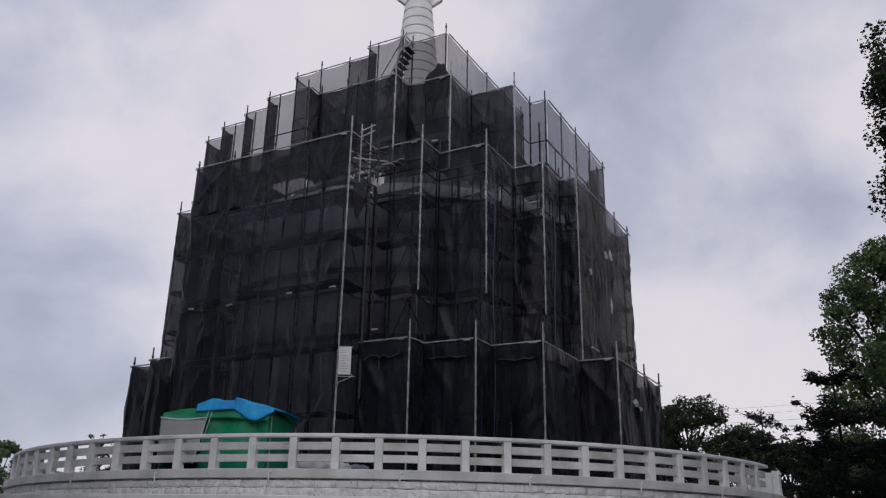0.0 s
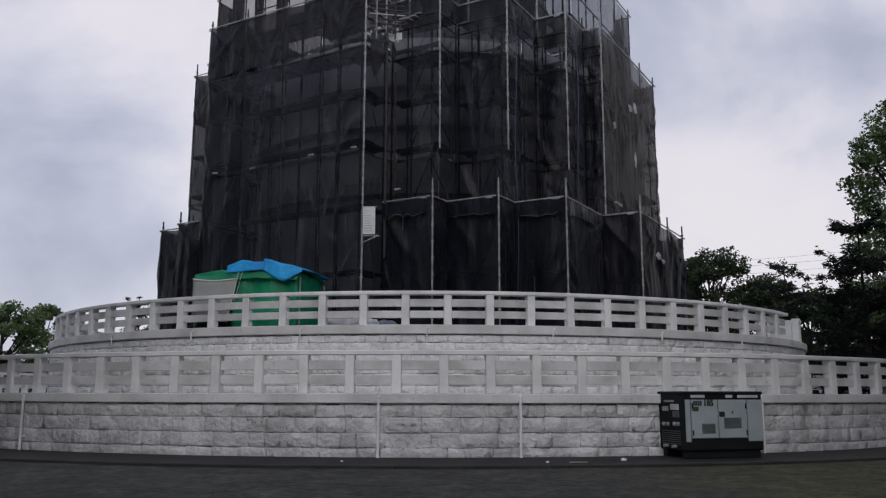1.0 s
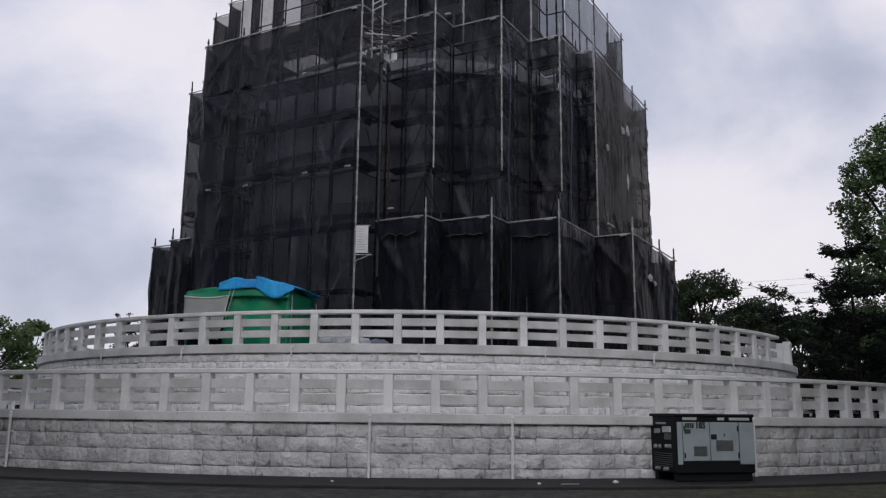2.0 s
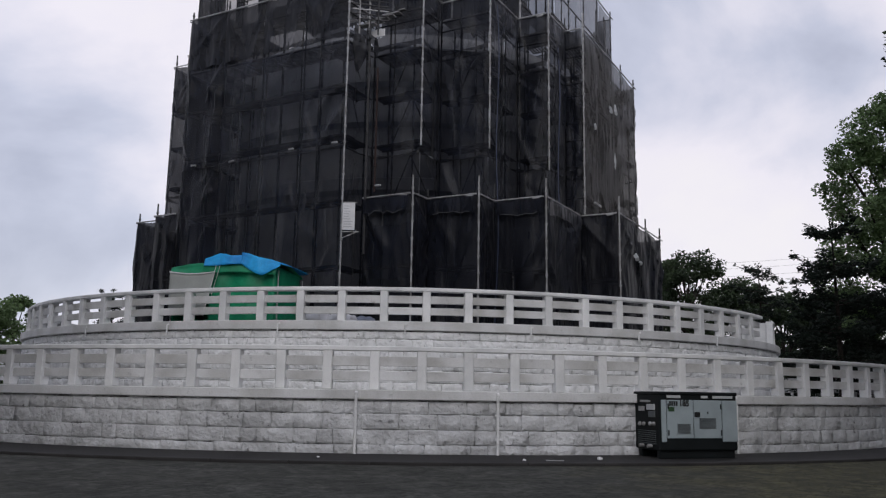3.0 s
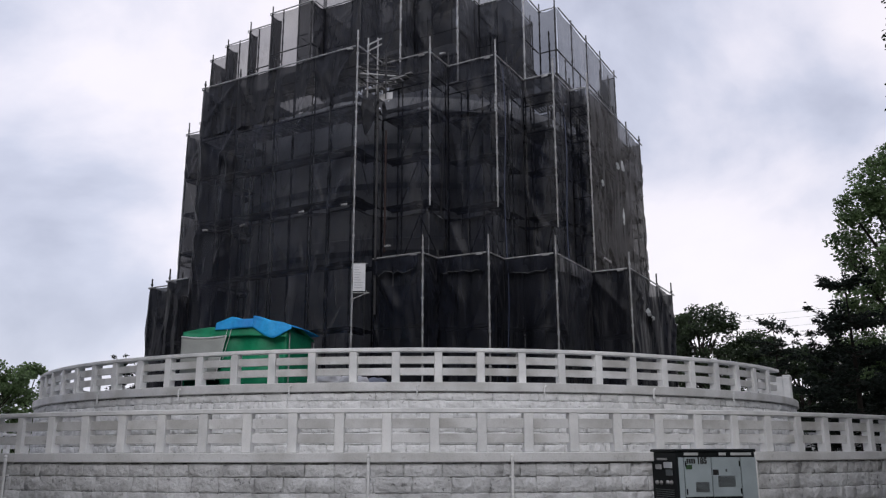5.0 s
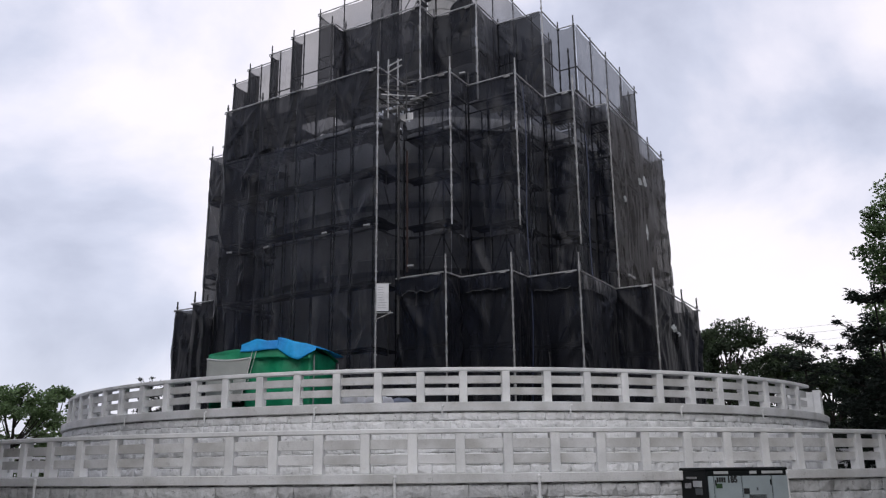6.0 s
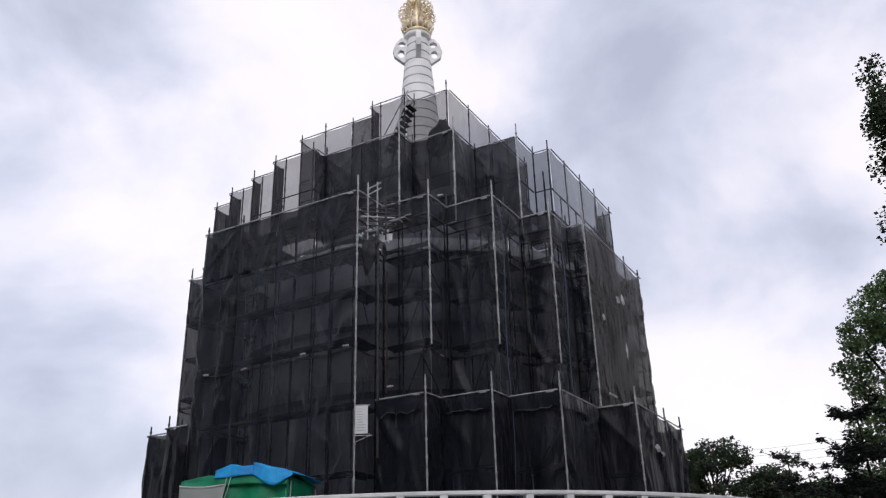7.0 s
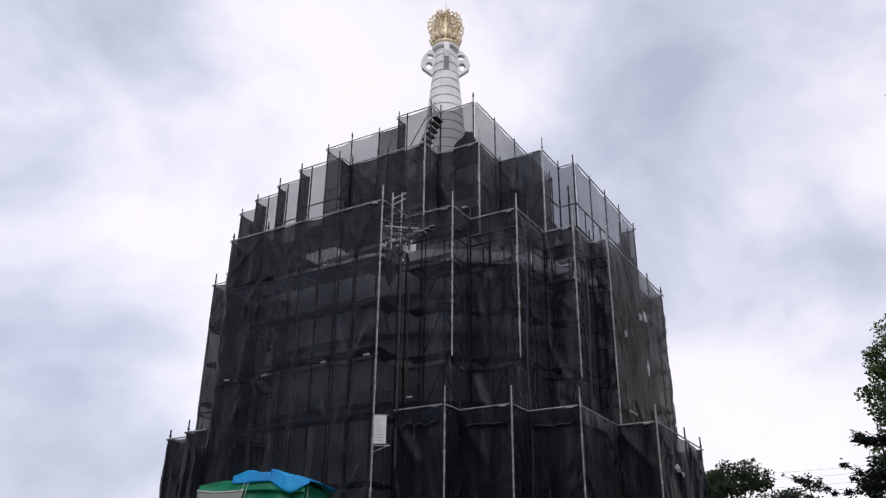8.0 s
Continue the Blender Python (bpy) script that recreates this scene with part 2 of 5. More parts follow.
M_NET_DENSE = netting("dense_black_netting", (0.0062, 0.0074, 0.0122), 0.10, 0.5)
M_NET_THIN = netting("thin_black_netting", (0.017, 0.018, 0.023), 0.34, 0.5, crumple=0.25, uneven=0.10)
M_NET_GREY = netting("dusty_grey_netting", (0.040, 0.037, 0.036), 0.20, 0.6, crumple=0.9)
M_HEM = material("pale_net_hem", (0.085, 0.085, 0.088), 0.8, vary=0.2, scale=4, fine=30, bump=0.2, dist=0.01)
M_RUST = material("rusty_steel", (0.030, 0.013, 0.011), 0.8, vary=0.3, scale=5, fine=40, bump=0.2, dist=0.004)
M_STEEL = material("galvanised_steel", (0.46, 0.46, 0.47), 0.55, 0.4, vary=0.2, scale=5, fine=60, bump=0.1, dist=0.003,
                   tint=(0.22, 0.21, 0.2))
# darker copy of the tube steel: shade behind the netting put into the colour
M_STEEL_DARK = material("darkened_steel", (0.05, 0.05, 0.053), 0.65, 0.2, vary=0.25, scale=5, fine=60, bump=0.1, dist=0.003)
# planks inside the wrapped tower: their shade is part of this dark colour
M_DECK = material("shaded_steel_planks", (0.04, 0.04, 0.042), 0.7, 0.1, vary=0.25, scale=2, fine=30)
M_PLASTER = material("weathered_white_plaster", (0.76, 0.78, 0.84), 0.85, vary=0.2, scale=0.6, fine=16, bump=0.3, dist=0.02,
                     tint=(0.46, 0.48, 0.52))
M_WHITE = material("white_paint", (0.84, 0.83, 0.82), 0.55, vary=0.08, scale=1.5, fine=30, bump=0.1, dist=0.005)
M_GOLD = material("gold_leaf", (0.93, 0.82, 0.60), 0.42, 0.4, vary=0.25, scale=6, fine=30, bump=0.25, dist=0.01,
                  tint=(0.55, 0.37, 0.15))
M_BLUE = material("blue_tarpaulin", (0.010, 0.42, 0.86), 0.6, vary=0.2, scale=1.5, fine=12, bump=0.35, dist=0.03,
                  tint=(0.008, 0.24, 0.66))
M_GREEN = material("green_tarpaulin", (0.004, 0.30, 0.14), 0.5, vary=0.2, scale=1.5, fine=12, bump=0.35, dist=0.03,
                   tint=(0.003, 0.18, 0.085))
M_GREYNET = material("pale_grey_net", (0.40, 0.42, 0.40), 0.8, vary=0.1, scale=2, fine=40, bump=0.2, dist=0.01)
M_BOARD = material("white_notice_board", (0.75, 0.75, 0.76), 0.6, vary=0.08, scale=3, fine=20, bump=0.05)
M_MACHINE = material("grey_green_enamel", (0.34, 0.40, 0.42), 0.42, vary=0.1, scale=2, fine=40, bump=0.05, dist=0.003)
M_MACHINE_DARK = material("dark_enamel", (0.007, 0.010, 0.011), 0.6, spec=0.2, vary=0.2, scale=2, fine=40, bump=0.08, dist=0.003)
M_LABEL = material("pale_label", (0.50, 0.52, 0.53), 0.6, vary=0.08, bump=0)
M_FAINT = material("faint_print", (0.48, 0.48, 0.50), 0.6, vary=0.1, bump=0)
M_INK = material("black_print", (0.012, 0.013, 0.014), 0.6, vary=0.1, bump=0)
M_GRILLE = material("grille_grey", (0.10, 0.115, 0.12), 0.6, vary=0.2, bump=0)
M_YELLOW = material("yellow_sleeve", (0.65, 0.58, 0.03), 0.5, vary=0.1)
M_ROPE = material("blue_hose", (0.010, 0.020, 0.06), 0.5, vary=0.1)
M_BARK = material("bark", (0.040, 0.032, 0.026), 0.95, vary=0.3, scale=4, fine=30, bump=0.9, dist=0.03)
M_LEAF = foliage("broad_leaves", (0.155, 0.235, 0.098), 0.6, vary=0.2, scale=0.8, fine=8, bump=0, tint=(0.085, 0.14, 0.055), island=0.45)
M_LEAF_DARK = foliage("dark_leaves", (0.052, 0.082, 0.036), 0.65, vary=0.2, scale=0.8, fine=8, bump=0, tint=(0.014, 0.026, 0.012), island=0.45)
M_NEEDLE = foliage("dark_needles", (0.014, 0.026, 0.016), 0.7, vary=0.2, scale=0.8, fine=8, bump=0, tint=(0.008, 0.015, 0.01), island=0.4)
M_WIRE = material("cable", (0.16, 0.16, 0.17), 0.7, vary=0.1, bump=0)


M_TARP_DARK = material("dark_blue_tarpaulin", (0.012, 0.03, 0.12), 0.5, vary=0.2, scale=1.5, fine=12, bump=0.3, dist=0.03)


# ---- mesh helpers ----
def data_of(name, bm, mat, smooth=False):
    me = bpy.data.meshes.new(name)
    bm.normal_update()
    bm.to_mesh(me)
    bm.free()
    me.materials.append(mat)
    if smooth:
        for poly in me.polygons:
            poly.use_smooth = True
    return me


def put(name, me, parent=None, m=None, label=""):
    ob = new(name, me)
    if m is not None:
        ob.matrix_basis = m
    if parent is not None:
        ob.parent = parent
    return tagged(ob, label)


def part(name, bm, mat, parent, label="", smooth=False):
    return put(name, data_of(name, bm, mat, smooth), parent, None, label)


def thing(name, label, category, group="", kind="", at=(0, 0, 0)):
    ob = new(name)
    ob.location = at
    return tagged(ob, label, category, group, kind)


def box(bm, cx, cy, cz, sx, sy, sz, turn=0.0, bevel=0.0):
    made = bmesh.ops.create_cube(bm, size=1.0)["verts"]
    bmesh.ops.transform(bm, matrix=Matrix.Translation((cx, cy, cz)) @ Matrix.Rotation(turn, 4, "Z") @ Matrix.Diagonal((sx, sy, sz, 1)), verts=made)
    if bevel:
        edges = list({e for v in made for e in v.link_edges})
        bmesh.ops.bevel(bm, geom=edges, offset=bevel, segments=1, affect="EDGES", profile=0.5)
    return bm


def tube(bm, a, b, r, n=6):
    """A capped round bar from a to b."""
    a, b = Vector(a), Vector(b)
    d = b - a
    made = bmesh.ops.create_cone(bm, cap_ends=True, segments=n, radius1=r, radius2=r, depth=d.length)["verts"]
    bmesh.ops.transform(bm, matrix=Matrix.Translation((a + b) / 2) @ d.to_track_quat("Z", "Y").to_matrix().to_4x4(), verts=made)
    return bm


def pipe_along(bm, pts, r, n=6):
    """One unbroken bent pipe through the points."""
    rings = []
    for i, p in enumerate(pts):
        d = (pts[min(i + 1, len(pts) - 1)] - pts[max(i - 1, 0)]).normalized()
        x = d.orthogonal().normalized()
        y = d.cross(x)
        if rings:
            ref = (rings[-1][0].co - pts[i - 1]).normalized()
            x = (ref - d * ref.dot(d)).normalized()
            y = d.cross(x)
        rings.append([bm.verts.new(p + r * (x * cos(2 * pi * k / n) + y * sin(2 * pi * k / n))) for k in range(n)])
    for a, b in zip(rings, rings[1:]):
        for k in range(n):
            bm.faces.new((a[k], a[(k + 1) % n], b[(k + 1) % n], b[k]))
    bm.faces.new(rings[0][::-1])
    bm.faces.new(rings[-1])
    return bm


def lathe(bm, profile, n=48, cx=0.0, cy=0.0, cap=True):
    """Turns a profile of (radius, height) round an upright axis."""
    rings = [[bm.verts.new((cx + r * cos(2 * pi * k / n), cy + r * sin(2 * pi * k / n), z)) for k in range(n)] for r, z in profile]
    for lo, hi in zip(rings, rings[1:]):
        for k in range(n):
            bm.faces.new((lo[k], lo[(k + 1) % n], hi[(k + 1) % n], hi[k]))
    if cap:
        bm.faces.new(rings[-1])
        bm.faces.new(rings[0][::-1])
    return bm


# ---- the setting: ground, two round terraces ----
CX, CY = 0.10, 31.2            # axis of the stupa and of the upper terrace
CY_LOW = 32.2                  # the lower terrace is centred a little further back
R_LOW, R_UP = 17.0, 12.7      # outer radius of the terrace walls
Z_LOW, Z_UP = 1.14, 2.63       # upper side of their copings
STRIP = 1.9                    # width of the asphalt strip at the wall's foot


def ring_at(r, a):
    """A place on the circle of radius r, a degrees to the right of the point that faces the viewer."""
    return CX + r * sin(radians(a)), CY_LOW - r * cos(radians(a))


def ground_z(r):
    return -0.38 * min(1.0, max(0.0, (r - R_LOW - STRIP) / 12.0))


def build_ground():
    bm = bmesh.new()
    radii = [R_LOW - 1.2, R_LOW + STRIP, R_LOW + STRIP + 1, 20, 22, 24, 26, 28, 30.5, 34, 40, 60, 120, 400, 3000]
    n = 96
    rings = []
    for r in radii:
        rings.append([bm.verts.new((*ring_at(r, 360 * k / n), ground_z(r) + (0.012 * noise.noise((r, k * 0.7, 0)) if 18.5 < r < 60 else 0))) for k in range(n)])
    for lo, hi in zip(rings, rings[1:]):
        for k in range(n):
            bm.faces.new((lo[k], hi[k], hi[(k + 1) % n], lo[(k + 1) % n]))
    bm.faces.new(rings[0])
    tagged(part("ground", bm, M_GROUND, None, smooth=True), "grey gravelled asphalt yard falling gently from the terraces", "ground", kind="structure")
    # damp strip at the foot of the wall
    bm = bmesh.new()
    a = [[bm.verts.new((*ring_at(r, 360 * k / 120), z)) for k in range(120)] for r, z in ((R_LOW - 0.3, 0.035), (R_LOW + STRIP - 0.12, 0.012))]
    for k in range(120):
        bm.faces.new((a[0][k], a[0][k - 1], a[1][k - 1], a[1][k]))
    tagged(part("pavement", bm, M_STRIP, None), "dark damp asphalt strip along the foot of the white wall", "pavement", kind="structure")


def arc_piece(r0, r1, z0, z1, half, chamfer=0.0, steps=2):
    """A curved bar round the axis, half degrees to either side of the point facing the viewer; its own origin is the axis."""
    bm = bmesh.new()
    if chamfer:
        section = [(r0, z0), (r1 - chamfer, z0), (r1, z0 + chamfer), (r1, z1 - chamfer), (r1 - chamfer, z1), (r0 + chamfer, z1), (r0, z1 - chamfer)]
    else:
        section = [(r0, z0), (r1, z0), (r1, z1), (r0, z1)]
    loops = []
    for k in range(steps + 1):
        a = radians(-half + 2 * half * k / steps)
        loops.append([bm.verts.new((r * sin(a), -r * cos(a), z)) for r, z in section])
    m = len(section)
    for lo, hi in zip(loops, loops[1:]):
        for k in range(m):
            bm.faces.new((lo[k], lo[(k + 1) % m], hi[(k + 1) % m], hi[k]))
    bm.faces.new(loops[0][::-1])
    bm.faces.new(loops[-1])
    bmesh.ops.recalc_face_normals(bm, faces=bm.faces)
    return bm


def turned(a, z=0.0):
    return pose(0, 0, z, 0, 0, a)


def build_terrace(name, r, y, z_foot, z_coping, coping_h, label):
    """The solid drum of a terrace: core wall, floor slab and coping stones."""
    wall = thing(name, label, "wall", kind="structure", at=(CX, y, 0))
    bm = lathe(bmesh.new(), [(r - 0.045, z_foot - 0.3), (r - 0.045, z_coping - coping_h)], 144, cap=False)
    part("wall_core", bm, M_JOINT, wall)
    bm = lathe(bmesh.new(), [(r - 0.35, z_coping - 0.3), (r - 0.35, z_coping - 0.06)], 120)
    part("terrace_floor", bm, M_TERRACE, wall)
    n = 48
    me = data_of("coping", arc_piece(r - 0.42, r + 0.07, z_coping - coping_h, z_coping, 180 / n - 0.004, 0.012, 3), M_COPING)
    for k in range(n):
        put("coping", me, wall, turned(360 / n * (k + 0.37)))
    return wall


def build_balustrade(name, r, y, z, height, count, phase, label, gap=None):
    """Painted concrete posts with one top rail and two broad boards between each pair."""
    rail = thing(name, label, "balustrade", kind="structure", at=(CX, y, 0))
    step = 360 / count
    bm = bmesh.new()
    box(bm, 0, -r + 0.115, z + height / 2 - 0.04, 0.175, 0.20, height - 0.08, bevel=0.012)
    post = data_of("post", bm, M_RAIL)
    top = data_of("top_rail", arc_piece(r - 0.225, r + 0.0, z + height - 0.085, z + height, step / 2, 0.012, 2), M_RAIL)
    # the boards are a greyer tone than posts and top rail
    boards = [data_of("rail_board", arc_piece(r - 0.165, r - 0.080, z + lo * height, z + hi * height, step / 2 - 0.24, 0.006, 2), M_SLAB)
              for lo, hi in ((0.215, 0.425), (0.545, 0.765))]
    for k in range(count):
        a = phase + step * k
        clear = lambda d: gap and gap[0] < d % 360 < gap[1]
        if not clear(a):
            put("post", post, rail, turned(a))
        if clear(a + step / 2):
            continue
        put("top_rail", top, rail, turned(a + step / 2))
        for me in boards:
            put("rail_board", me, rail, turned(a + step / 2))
    return rail


build_ground()
terrace_low = build_terrace("wall_lower_terrace", R_LOW, CY_LOW, 0.0, Z_LOW, 0.17, "round lower terrace wall of white painted rough stone blocks")
terrace_up = build_terrace("wall_upper_terrace", R_UP, CY, Z_LOW, Z_UP, 0.20, "round upper terrace wall of white painted stone blocks")
build_balustrade("balustrade_lower", R_LOW - 0.06, CY_LOW, Z_LOW, 0.775, 125, 0.70, "white painted concrete balustrade on the lower terrace")
build_balustrade("balustrade_upper", R_UP - 0.06, CY, Z_UP, 0.762, 84, 1.64, "white painted concrete balustrade on the upper terrace", (52.2, 61.5))


# ---- the stupa under repair ----
def build_stupa():
    stupa = thing("stupa", "white round stupa with a ringed spire, hidden by scaffolding", "stupa", at=(CX, CY, Z_UP - 0.06))
    z0 = 0.0
    bm = lathe(bmesh.new(), [(7.0, z0), (7.0, 0.8), (6.8, 0.85), (6.8, 4.3), (7.05, 4.4), (7.05, 4.75), (6.75, 4.85), (6.75, 6.4), (7.0, 6.5), (7.0, 6.8),
                             (6.65, 6.9), (6.65, 7.7), (6.9, 7.8), (6.9, 8.9), (6.5, 9.1), (6.45, 9.5), (4.3, 9.7)], 96)
    part("drum", bm, M_PLASTER, stupa, "grey-white plastered drum with moulded bands", smooth=False)
    bm = lathe(bmesh.new(), [(4.3, 9.6), (4.25, 10.0), (4.0, 11.2), (3.6, 12.4), (2.9, 13.7), (2.0, 14.7), (1.4, 15.1), (1.4, 15.4)], 64)
    part("dome", bm, M_PLASTER, stupa, smooth=True)
    bm = bmesh.new()
    box(bm, 0, 0, 15.75, 2.3, 2.3, 0.9, bevel=0.05)
    part("harmika", bm, M_WHITE, stupa)
    # spire: stacked rings that taper upward
    z, h = 16.1, 0.46
    radius = lambda zz: 1.02 - 0.53 * (zz - 16.1) / 5.6
    while z < 21.9:
        r0, r1 = radius(z), radius(z + h)
        bm = lathe(bmesh.new(), [(r0 - 0.03, z), (r0 - 0.03, z + 0.045), (r0 + 0.006, z + 0.055), (r0 + 0.008, z + 0.1), (r1 + 0.008, z + h - 0.02), (r1 - 0.03, z + h)], 40)
        part("spire_ring", bm, M_WHITE, stupa)
        z += h
    bm = lathe(bmesh.new(), [(0.47, 21.7), (0.46, 22.00), (0.58, 22.06), (0.62, 22.12), (0.62, 22.22), (0.56, 22.25)], 40)
    part("spire_cap", bm, M_WHITE, stupa, smooth=False)
    # four broad pierced brackets round the neck
    outline = [(0.42, 20.72), (0.60, 20.76), (1.04, 21.12), (1.10, 21.42), (0.98, 21.80), (0.74, 22.10), (0.42, 22.10)]
    holes = [[(0.74 + 0.16 * cos(2 * pi * k / 10), 21.24 + 0.21 * sin(2 * pi * k / 10)) for k in range(10)],
             [(0.70 + 0.17 * cos(2 * pi * k / 10), 21.76 + 0.15 * sin(2 * pi * k / 10)) for k in range(10)]]
    for k in range(4):
        bm = bmesh.new()
        turn = Matrix.Rotation(radians(90 * k + 3), 3, "Z")
        rims = []
        for y in (-0.11, 0.11):
            rims.append([[bm.verts.new(turn @ Vector((r, y, zz))) for r, zz in loop] for loop in (outline, *holes)])
        for loops in rims:
            edges = [bm.edges.new((q[i], q[(i + 1) % len(q)])) for q in loops for i in range(len(q))]
            bmesh.ops.triangle_fill(bm, use_beauty=True, use_dissolve=False, edges=edges)
        for q0, q1 in zip(*rims):
            for i in range(len(q0)):
                bm.faces.new((q0[i], q0[(i + 1) % len(q0)], q1[(i + 1) % len(q1)], q1[i]))
        bmesh.ops.recalc_face_normals(bm, faces=bm.faces)
        part("bracket", bm, M_WHITE, stupa, "white pierced bracket under the finial")
    # gilt lotus collar and openwork flame ball
    bm = lathe(bmesh.new(), [(0.54, 22.25), (0.64, 22.34), (0.57, 22.46), (0.54, 22.65)], 32)
    for k in range(14):
        a = 2 * pi * k / 14
        q = bmesh.ops.create_icosphere(bm, subdivisions=1, radius=1)["verts"]
        bmesh.ops.transform(bm, matrix=Matrix.Rotation(a, 4, "Z") @ Matrix.Translation((0.66, 0, 22.60)) @ Matrix.Rotation(0.42, 4, "Y") @ Matrix.Diagonal((0.05, 0.13, 0.26, 1)), verts=q)
    part("lotus_collar", bm, M_GOLD, stupa, "gilt lotus collar", smooth=True)
    FZ = 23.42
    bm = lathe(bmesh.new(), [(0.10, 22.55), (0.20, 22.85), (0.27, 23.2), (0.24, 23.55), (0.13, 23.95), (0.05, 24.25), (0.015, 24.5)], 20)
    part("jewel", bm, M_GOLD, stupa, smooth=True)
    for k in range(8):
        bm = bmesh.new()
        for e in range(8):
            a = radians(-46 + 18.5 * e)
            for rad, size in ((0.76, 0.105), (0.53, 0.085)):
                c = Vector((rad * cos(a), 0, FZ + rad * 1.02 * sin(a)))
                for w in range(7):
                    b0, b1 = a + 2 * pi * w / 8 + 0.6, a + 2 * pi * (w + 1) / 8 + 0.6
                    tube(bm, c + Vector((size * cos(b0), 0, size * sin(b0))), c + Vector((size * cos(b1), 0, size * sin(b1))), 0.026, 5)
            tip = Vector((cos(a), 0, sin(a)))
            c = Vector((0.84 * cos(a), 0, FZ + 0.86 * sin(a)))
            bmesh.ops.transform(bm, matrix=Matrix.Translation(c + Vector((0, 0, 0.05))) @ (tip + Vector((0, 0, 0.8))).to_track_quat("Z", "Y").to_matrix().to_4x4(),
                                verts=bmesh.ops.create_cone(bm, cap_ends=True, segments=5, radius1=0.045, radius2=0.006, depth=0.14)["verts"])
        rim = [Vector((0.64 * cos(radians(q)), 0, FZ + 0.66 * sin(radians(q)))) for q in range(-64, 95, 12)]
        for p0, p1 in zip(rim, rim[1:]):
            tube(bm, p0, p1, 0.024, 5)
        bmesh.ops.transform(bm, matrix=Matrix.Rotation(2 * pi * k / 8 + 0.2, 4, "Z"), verts=bm.verts)
        part("flame_tracery", bm, M_GOLD, stupa, "gilt openwork flames")
    bm = tube(bmesh.new(), (0, 0, 24.3), (0, 0, 24.95), 0.014)
    part("lightning_rod", bm, M_STEEL, stupa)


build_stupa()


# ---- scaffolding: a rectangular grid turned by 31 degrees, stepped round the stupa ----
GRID = radians(-31)
SX, SY = 0.0, 31.2
Z_BASE = Z_UP - 0.06
Z_A, Z_B, Z_C, Z_D = 6.33, 12.56, 15.84, 18.84


def site(u, v):
    return SX + u * cos(GRID) - v * sin(GRID), SY + u * sin(GRID) + v * cos(GRID)


def closed(front):
    """The stepped outline: the front run, and its half-turned copy behind."""
    back = [(-u, -v) for u, v in front]
    out = []
    for run, nxt in ((front, back), (back, front)):
        out += run
        out.append((run[-1][0], nxt[0][1]))
    return out


OUT_A = closed([(-8.3, -1.6), (-8.3, -4.2), (-6.9, -4.2), (-6.9, -6.2), (-5.2, -6.2), (-5.2, -8.1), (-3.85, -8.1), (-3.85, -8.62), (-2.95, -8.62), (3.4, -8.62), (3.4, -8.0),
                (4.92, -8.0), (4.92, -7.2), (6.47, -7.2), (6.47, -6.2), (7.97, -6.2), (7.97, -3.35), (9.1, -3.35), (9.1, 1.6)])
OUT_B = closed([(-6.4, -3.4), (-6.4, -5.9), (-5.12, -5.9), (-5.12, -6.5), (-2.95, -6.5), (-2.95, -8.56), (3.06, -8.56), (3.06, -7.2), (4.67, -7.2), (4.67, -6.1), (6.25, -6.1),
                (6.25, -4.1), (7.25, -4.1), (7.25, -2.6), (7.82, -2.6), (7.82, 3.4)])
OUT_C = closed([(-6.25, -4.0), (-6.25, -5.1), (-4.9, -5.1), (-4.9, -5.7), (-3.4, -5.7), (-3.4, -6.15), (-1.9, -6.15), (-1.9, -6.7), (-0.1, -6.7), (-0.1, -6.1), (2.95, -6.1),
                (2.95, -5.25), (4.55, -5.25), (4.55, -3.7), (6.15, -3.7), (6.15, -2.3), (6.8, -2.3), (6.8, 4.0)])
OUT_D = closed([(-2.25, -3.45), (-0.9, -3.45), (0.4, -3.45), (0.4, -4.0), (1.95, -4.0), (1.95, -3.45), (3.45, -3.45), (3.45, 1.8)])


def bays_of(outline, longest=1.85):
    """The outline's sides, cut into bays; each with its outward direction and whether it starts at an outer corner."""
    bays = []
    n = len(outline)
    for i in range(n):
        (u0, v0), (u1, v1) = outline[i], outline[(i + 1) % n]
        length = hypot(u1 - u0, v1 - v0)
        if length < 0.05:
            continue
        cuts = max(1, math.ceil(length / longest))
        for k in range(cuts):
            a, b = k / cuts, (k + 1) / cuts
            bays.append(((u0 + (u1 - u0) * a, v0 + (v1 - v0) * a), (u0 + (u1 - u0) * b, v0 + (v1 - v0) * b)))
    return bays


